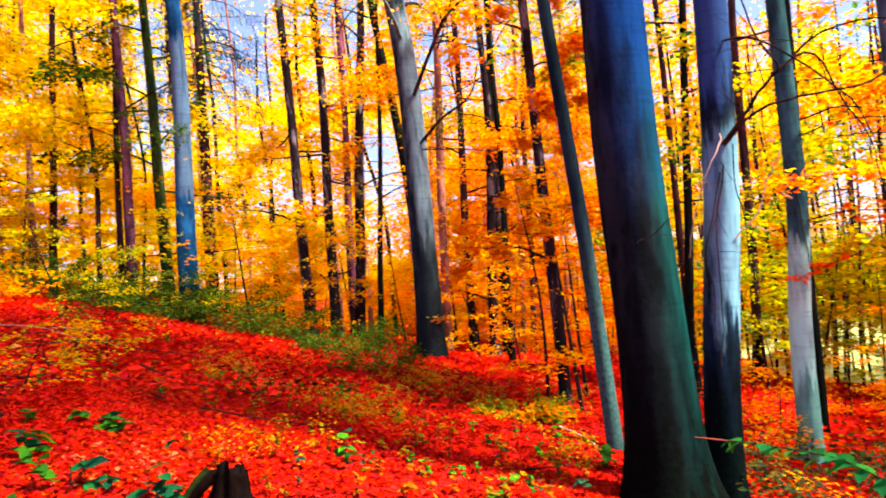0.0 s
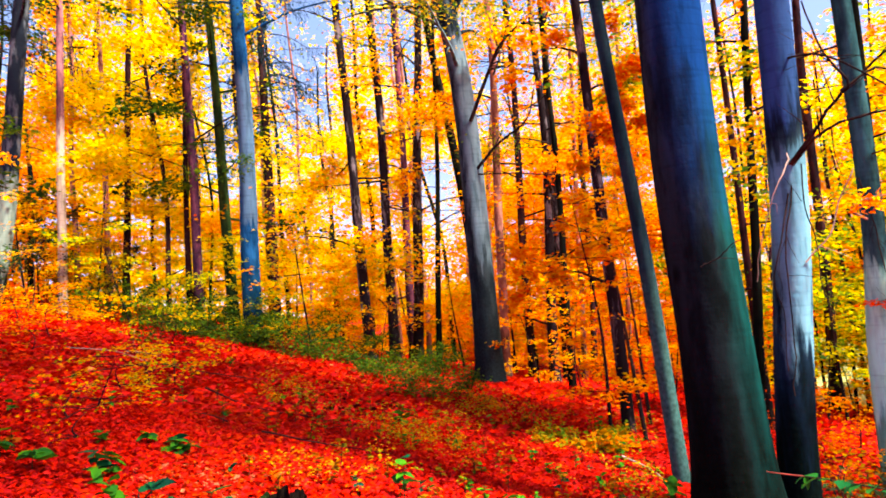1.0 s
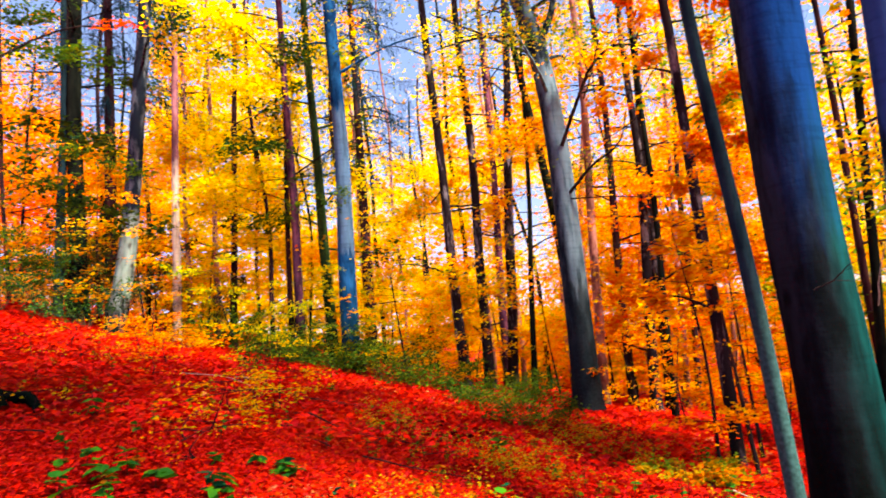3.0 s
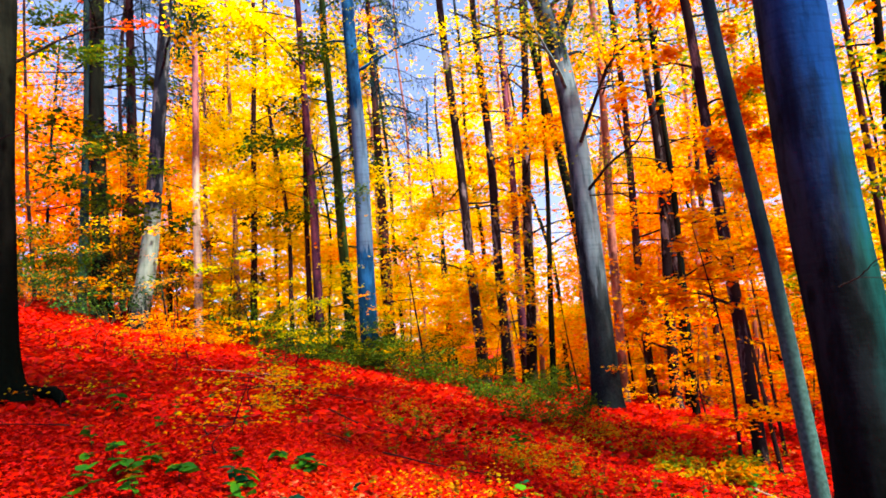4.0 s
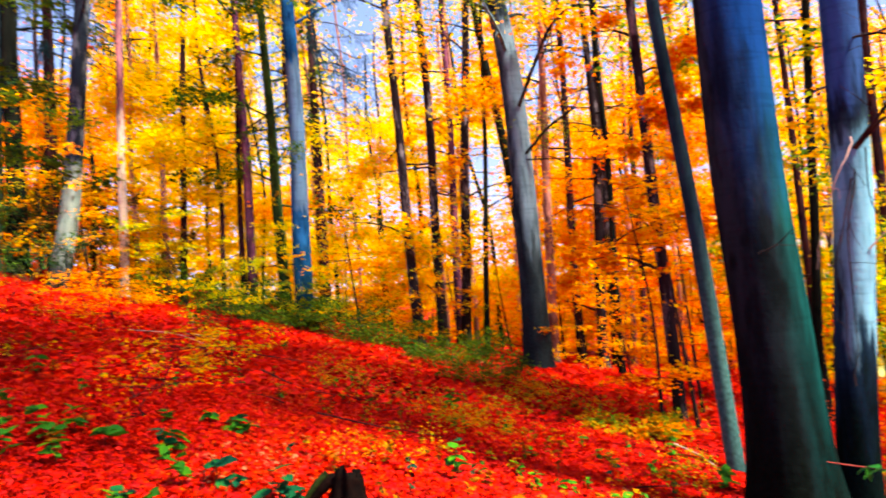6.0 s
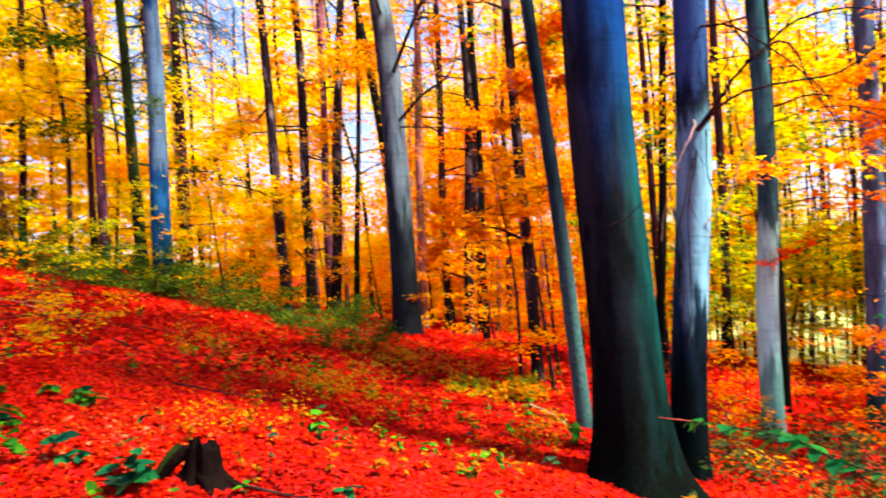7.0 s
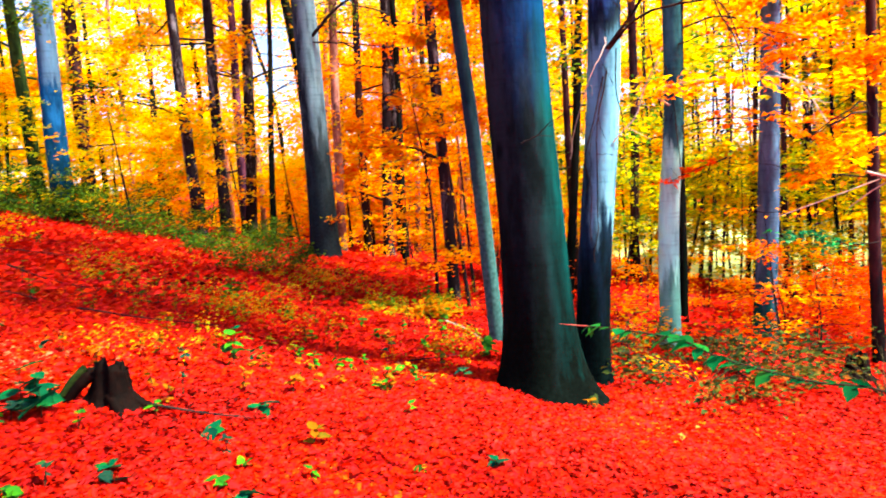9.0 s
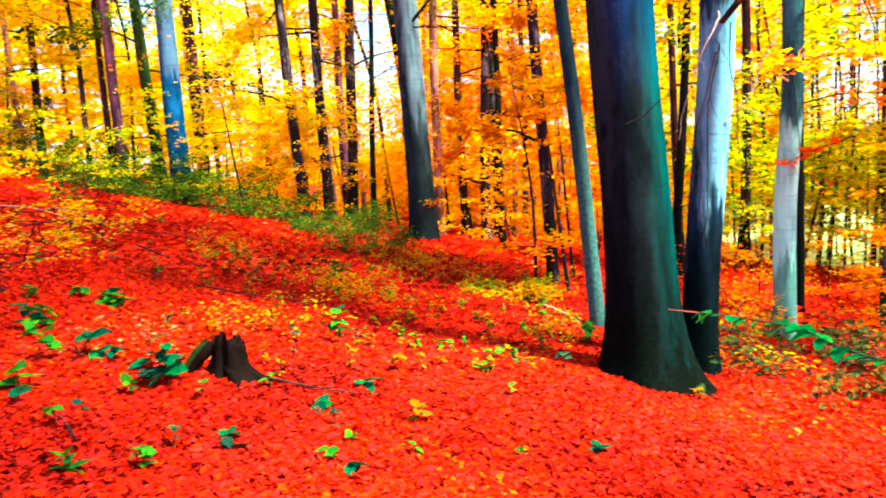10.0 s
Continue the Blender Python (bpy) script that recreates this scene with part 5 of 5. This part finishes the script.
for x, y, hgt, count, size in ((-1.66, 3.82, 0.22, 9, 0.11), (-1.8, 3.95, 0.2, 6, 0.1), (-1.6, 3.72, 0.16, 8, 0.1), (-2.85, 4.56, 0.2, 8, 0.1), (-2.2, 4.03, 0.15, 7, 0.1), (-0.52, 4.06, 0.06, 4, 0.1), (-0.76, 3.72, 0.05, 4, 0.09), (-0.48, 2.91, 0.05, 4, 0.07), (0.77, 3.3, 0.06, 5, 0.055), (-2.75, 5.4, 0.08, 9, 0.1)):
    seedling(x, y, hgt, count, size, "teal", "seedling with broad dark teal-green leaves in the leaf litter", int(abs(x * 91 + y * 57) * 10))
for x, y, hgt, count, size in ((-0.19, 3.56, 0.1, 6, 0.06), (-2.88, 4.69, 0.2, 7, 0.08), (-3.47, 4.22, 0.14, 8, 0.06), (-3.66, 4.78, 0.18, 8, 0.06), (1.7, 4.42, 0.1, 8, 0.05), (-0.36, 4.36, 0.13, 12, 0.05)):
    seedling(x, y, hgt, count, size, "gold", "small seedling with golden leaves in the leaf litter", int(abs(x * 91 + y * 57) * 10))
for x, y, hgt, count, size in ((-1.72, 3.66, 0.12, 7, 0.09), (-1.06, 3.07, 0.05, 6, 0.08)):
    seedling(x, y, hgt, count, size, "dark", "small plant with dark leaves in the leaf litter", int(abs(x * 91 + y * 57) * 10))
for k in range(95):
    r, a = rng.uniform(4.2, 8.6), rng.uniform(-22, 9)
    key = ("gold", "gold", "green", "yellow")[int(rng.integers(4))]
    seedling(r * math.sin(radians(a)), r * math.cos(radians(a)), rng.uniform(0.08, 0.25), int(rng.integers(9, 16)), rng.uniform(0.028, 0.045), key,
             ("small seedling with green leaves" if key == "green" else "small seedling with yellow autumn leaves") + " on the slope", 900 + k)
for k in range(30):
    r, a = rng.uniform(6.0, 12.0), rng.uniform(-46, -22)
    key = ("gold", "gold", "green", "yellow")[int(rng.integers(4))]
    seedling(r * math.sin(radians(a)), r * math.cos(radians(a)), rng.uniform(0.10, 0.3), int(rng.integers(9, 15)), rng.uniform(0.03, 0.05), key,
             ("small seedling with green leaves" if key == "green" else "small seedling with yellow autumn leaves") + " up the slope", 960 + k)


for k in range(44):
    r, a = rng.uniform(2.9, 6.5), rng.uniform(-46, 12)
    key = ("teal", "green", "green", "dark")[int(rng.integers(4))]
    seedling(r * math.sin(radians(a)), r * math.cos(radians(a)), rng.uniform(0.05, 0.16), int(rng.integers(4, 8)), rng.uniform(0.03, 0.06) * (1.3 if a < -25 else 1.0), key,
             {"teal": "small plant with dark teal leaves", "green": "small plant with fresh green leaves", "dark": "small plant with dark green leaves"}[key] + " among fallen leaves", 1100 + k)


def seedling_carpet():
    """Knee-low seedlings, too many to count, in drifts over the middle of the slope."""
    rng = np.random.default_rng(31)
    r, a = np.sqrt(rng.uniform(25, 100, 2600)), np.radians(rng.uniform(-20, 11, 2600))
    x, y = r * np.sin(a), r * np.cos(a)
    drift = np.sin(1.9 * x + 0.8 * y + 1.0) * np.sin(1.5 * y - 0.7 * x) + 0.5 * np.sin(4.3 * x) * np.sin(3.9 * y)
    keep = drift + rng.normal(0, 0.4, 2600) > 0.55
    x, y = x[keep], y[keep]
    base = np.column_stack([x, y, surface(x, y) + rng.uniform(0.05, 0.22, len(x))])
    d = np.column_stack([rng.normal(0, 1, len(x)), rng.normal(0, 1, len(x)), np.zeros(len(x))])
    v, f = sprays(base, d, 10, 0.18, 0.034, rng, (0, 0, 0), 0.06, False)
    tagged(new("seedling_carpet", mesh_from("seedling_carpet", v, f, LEAF_VEIL, False)), "drifts of tiny yellow-green seedlings over the red slope", "seedlings", kind="stuff")


seedling_carpet()

# The fallen leaves that lie nearest, one by one.
rng = np.random.default_rng(55)
for k in range(300):
    r, a = math.sqrt(rng.uniform(2.5 ** 2, 3.7 ** 2)), radians(rng.uniform(-38, 36))
    x, y = r * math.sin(a), r * math.cos(a)
    ob = part("leaf", BLADES["litter"], near_litter)
    s = rng.uniform(0.032, 0.060)
    ob.matrix_local = Matrix.LocRotScale(Vector((x, y, float(surface(x, y)) + 0.05)), Euler((rng.normal(0, 0.4), rng.normal(0, 0.35), rng.uniform(0, 6.28))), Vector((s, s * rng.uniform(0.8, 1.2), s * rng.uniform(0.5, 1.6))))


# ---- stump, roots, fallen sticks ----
def stump(x, y, label="dark rotten broken stump in red leaves", arm=True):
    rng = np.random.default_rng(9)
    z0 = float(surface(x, y)) - 0.03
    t = thing("tree_stump", x, y, z0, label, "stump")
    line = np.column_stack([np.linspace(0, 0.02, 12), np.zeros(12), np.linspace(0, 0.27, 12)])
    radii = 0.100 - 0.022 * np.linspace(0, 1, 12) + 0.12 * np.exp(-np.linspace(0, 0.27, 12) / 0.06)

    def section(k, a):
        return 1 + 0.20 * np.sin(3 * a + 0.5 + 0.05 * k) + 0.13 * np.sin(7 * a + 0.25 * k) + 0.08 * np.sin(13 * a - 0.1 * k)

    v, f = tube(line, radii, 30, section)
    top = v[-30:]
    top[:, 2] += 0.045 * np.sin(np.linspace(0, 6.28, 30)) + rng.uniform(-0.045, 0.03, 30)
    inner = np.column_stack([top[:, 0] * 0.55, top[:, 1] * 0.55, top[:, 2] - rng.uniform(0.03, 0.09, 30)])
    v = np.vstack([v, inner, [[0.01, 0, 0.15]]])
    n = len(v)
    ring = np.arange(30)
    f = np.vstack([f, np.column_stack([n - 61 + ring, n - 61 + (ring + 1) % 30, n - 31 + (ring + 1) % 30, n - 31 + ring])])
    part("wood", mesh_from("wood", v, f, STUMP_WOOD), t)
    part("root", limb_mesh([(0.05, 0, 0.11), (0.12, -0.02, 0.06), (0.18, -0.03, 0.03), (0.25, -0.03, 0.0)], 0.06, 0.015, STUMP_WOOD, 8), t)
    if not arm:
        return
    part("splinter", limb_mesh([(-0.03, 0.02, 0.20), (-0.11, 0.0, 0.235), (-0.19, -0.03, 0.17), (-0.30, -0.06, 0.03)], 0.055, 0.030, STUMP_WOOD, 9, 0.006, rng), t, "arched rotten side of the trunk")
    part("splinter", limb_mesh([(0.03, -0.02, 0.20), (0.04, -0.02, 0.27), (0.03, -0.01, 0.29)], 0.045, 0.012, STUMP_WOOD, 7, 0.006, rng), t)
    part("root", limb_mesh([(0.02, -0.06, 0.10), (0.07, -0.14, 0.05), (0.12, -0.22, 0.0)], 0.05, 0.015, STUMP_WOOD, 8), t)
    part("moss", limb_mesh([(-0.12, -0.01, 0.275), (-0.18, -0.03, 0.225), (-0.25, -0.05, 0.14)], 0.026, 0.020, MOSS_MAT, 8), t)


stump(-1.34, 4.02)
stump(4.64, 5.45, "low dark weathered stump on the lower slope", False)


def root_knob(x, y):
    z0 = float(surface(x, y)) - 0.03
    t = thing("mossy_root", x, y, z0, "mossy root knob at the foot of the big beech", "root")
    rng = np.random.default_rng(3)
    part("root", limb_mesh([(0.02, 0.12, 0.10), (0.0, 0.0, 0.08), (-0.03, -0.06, 0.03), (-0.10, -0.16, 0.0)], 0.055, 0.03, MOSS_MAT, 10), t)
    part("bare_root", limb_mesh([(-0.12, -0.30, 0.03), (-0.20, -0.40, 0.045), (-0.16, -0.52, 0.02)], 0.022, 0.012, BARK_SLIM, 7), t)


root_knob(1.76, 4.55)


def black_roots():
    x, y = -6.0, 6.0
    t = thing("surface_root", x, y, float(surface(x, y)) - 0.03, "black mossy root running out from the thick dark trunk", "root")
    part("root", limb_mesh([(-0.16, -0.34, 0.22), (0.0, -0.1, 0.10), (0.22, -0.08, 0.10), (0.42, -0.14, -0.02)], 0.10, 0.05, BARK_DARK, 10, 0.01, np.random.default_rng(4)), t)
    part("root", limb_mesh([(-0.30, -0.30, 0.20), (-0.28, 0.02, 0.10), (-0.20, 0.30, 0.0)], 0.09, 0.03, BARK_DARK, 9, 0.01, np.random.default_rng(5)), t)


black_roots()


def stick(points, radius, mat, label, seed):
    rng = np.random.default_rng(seed)
    p = np.array([(x, y, float(surface(x, y)) + lift) for x, y, lift in points])
    t = thing("fallen_stick", *p[0], label, "stick", "fallen sticks")
    part("wood", limb_mesh(p - p[0], radius, radius * 0.4, mat, 6, 0.004, rng, 1), t)


stick([(-1.2, 4.0, 0.05), (-0.9, 3.95, 0.04), (-0.55, 3.9, 0.04)], 0.010, TWIG, "dark thin stick lying in the red leaves", 1)
stick([(1.05, 6.9, 0.05), (1.2, 6.4, 0.05), (1.28, 6.0, 0.05)], 0.010, TWIG_PALE, "pale bare stick lying on the slope", 2)
stick([(-3.6, 7.9, 0.06), (-2.9, 7.5, 0.05), (-2.1, 7.3, 0.05)], 0.009, TWIG, "dark branch lying across the slope", 3)
stick([(-2.3, 6.2, 0.05), (-1.7, 6.1, 0.05), (-1.1, 6.15, 0.05)], 0.008, TWIG, "dark branch half buried in leaves", 4)
stick([(-4.6, 9.0, 0.06), (-3.9, 8.9, 0.07), (-3.2, 9.3, 0.05)], 0.010, TWIG, "dark branch lying near the brow", 5)
stick([(-6.2, 9.2, 0.06), (-5.6, 9.4, 0.10), (-5.0, 9.2, 0.05)], 0.007, TWIG_PALE, "pale stick lying near the brow", 6)
rng = np.random.default_rng(8)
for k in range(26):
    r, a, b = rng.uniform(3.2, 12), radians(rng.uniform(-45, 35)), rng.uniform(0, 6.28)
    x, y, ln = r * math.sin(a), r * math.cos(a), rng.uniform(0.2, 0.7)
    stick([(x, y, 0.045), (x + 0.5 * ln * math.cos(b) + 0.03, y + 0.5 * ln * math.sin(b), 0.06), (x + ln * math.cos(b), y + ln * math.sin(b), 0.045)], rng.uniform(0.004, 0.009),
          TWIG if rng.random() < 0.85 else TWIG_PALE, "thin dry twig lying in the leaf litter", 40 + k)


def dead_branch():
    rng = np.random.default_rng(17)
    p = np.array([(5.2, 4.75, float(surface(5.2, 4.75)) - 0.02), (4.95, 4.65, 0.35), (4.62, 4.55, 0.95), (4.32, 4.48, 1.16), (4.07, 4.44, 1.22), (3.82, 4.39, 1.29)])
    t = thing("dead_branch", *p[0], "pale dead branch propped up on the lower slope", "branch")
    part("wood", limb_mesh(p - p[0], 0.024, 0.010, TWIG_PALE, 7, 0.006, rng, 3), t)


dead_branch()


# ---- low green branch reaching in from the right ----
def low_branch():
    rng = np.random.default_rng(21)
    p = np.array([(2.60, 1.80, float(surface(2.60, 1.80))), (2.48, 1.95, 0.12), (2.14, 2.20, 0.48), (1.85, 2.35, 0.54), (1.57, 2.50, 0.62), (1.45, 2.64, 0.68), (1.21, 2.75, 0.725), (0.98, 2.83, 0.755)])
    t = thing("green_sapling", *p[0], "bent green sapling with broad leaves and a red tip", "sapling")
    curve = smooth_path(p - p[0], 40)
    part("stem", mesh_from("stem", *tube(curve[:37], np.linspace(0.007, 0.003, 37), 6), STEM), t)
    part("tip", mesh_from("tip", *tube(curve[36:], np.linspace(0.003, 0.0015, 4), 6), RED_STEM), t, "red bare tip")
    for k in range(46):
        q = int(13 + k * 24 / 46)
        s = rng.uniform(0.055, 0.105) * (0.75 if k < 11 or k > 32 else 1.0)
        ob = part("leaf", BLADES["branch"], t)
        ob.matrix_local = Matrix.LocRotScale(Vector(curve[q]), Euler((rng.normal(0.3, 0.35), rng.normal(0.1, 0.3), radians(150) + (1 if k % 2 else -1) * rng.uniform(0.2, 1.5))), Vector((s, s, s)))
    ob = part("leaf", BLADES["green"], t)
    ob.matrix_local = Matrix.LocRotScale(Vector(curve[36]), Euler((0, 1.2, radians(-60))), Vector((0.05, 0.05, 0.05)))


low_branch()
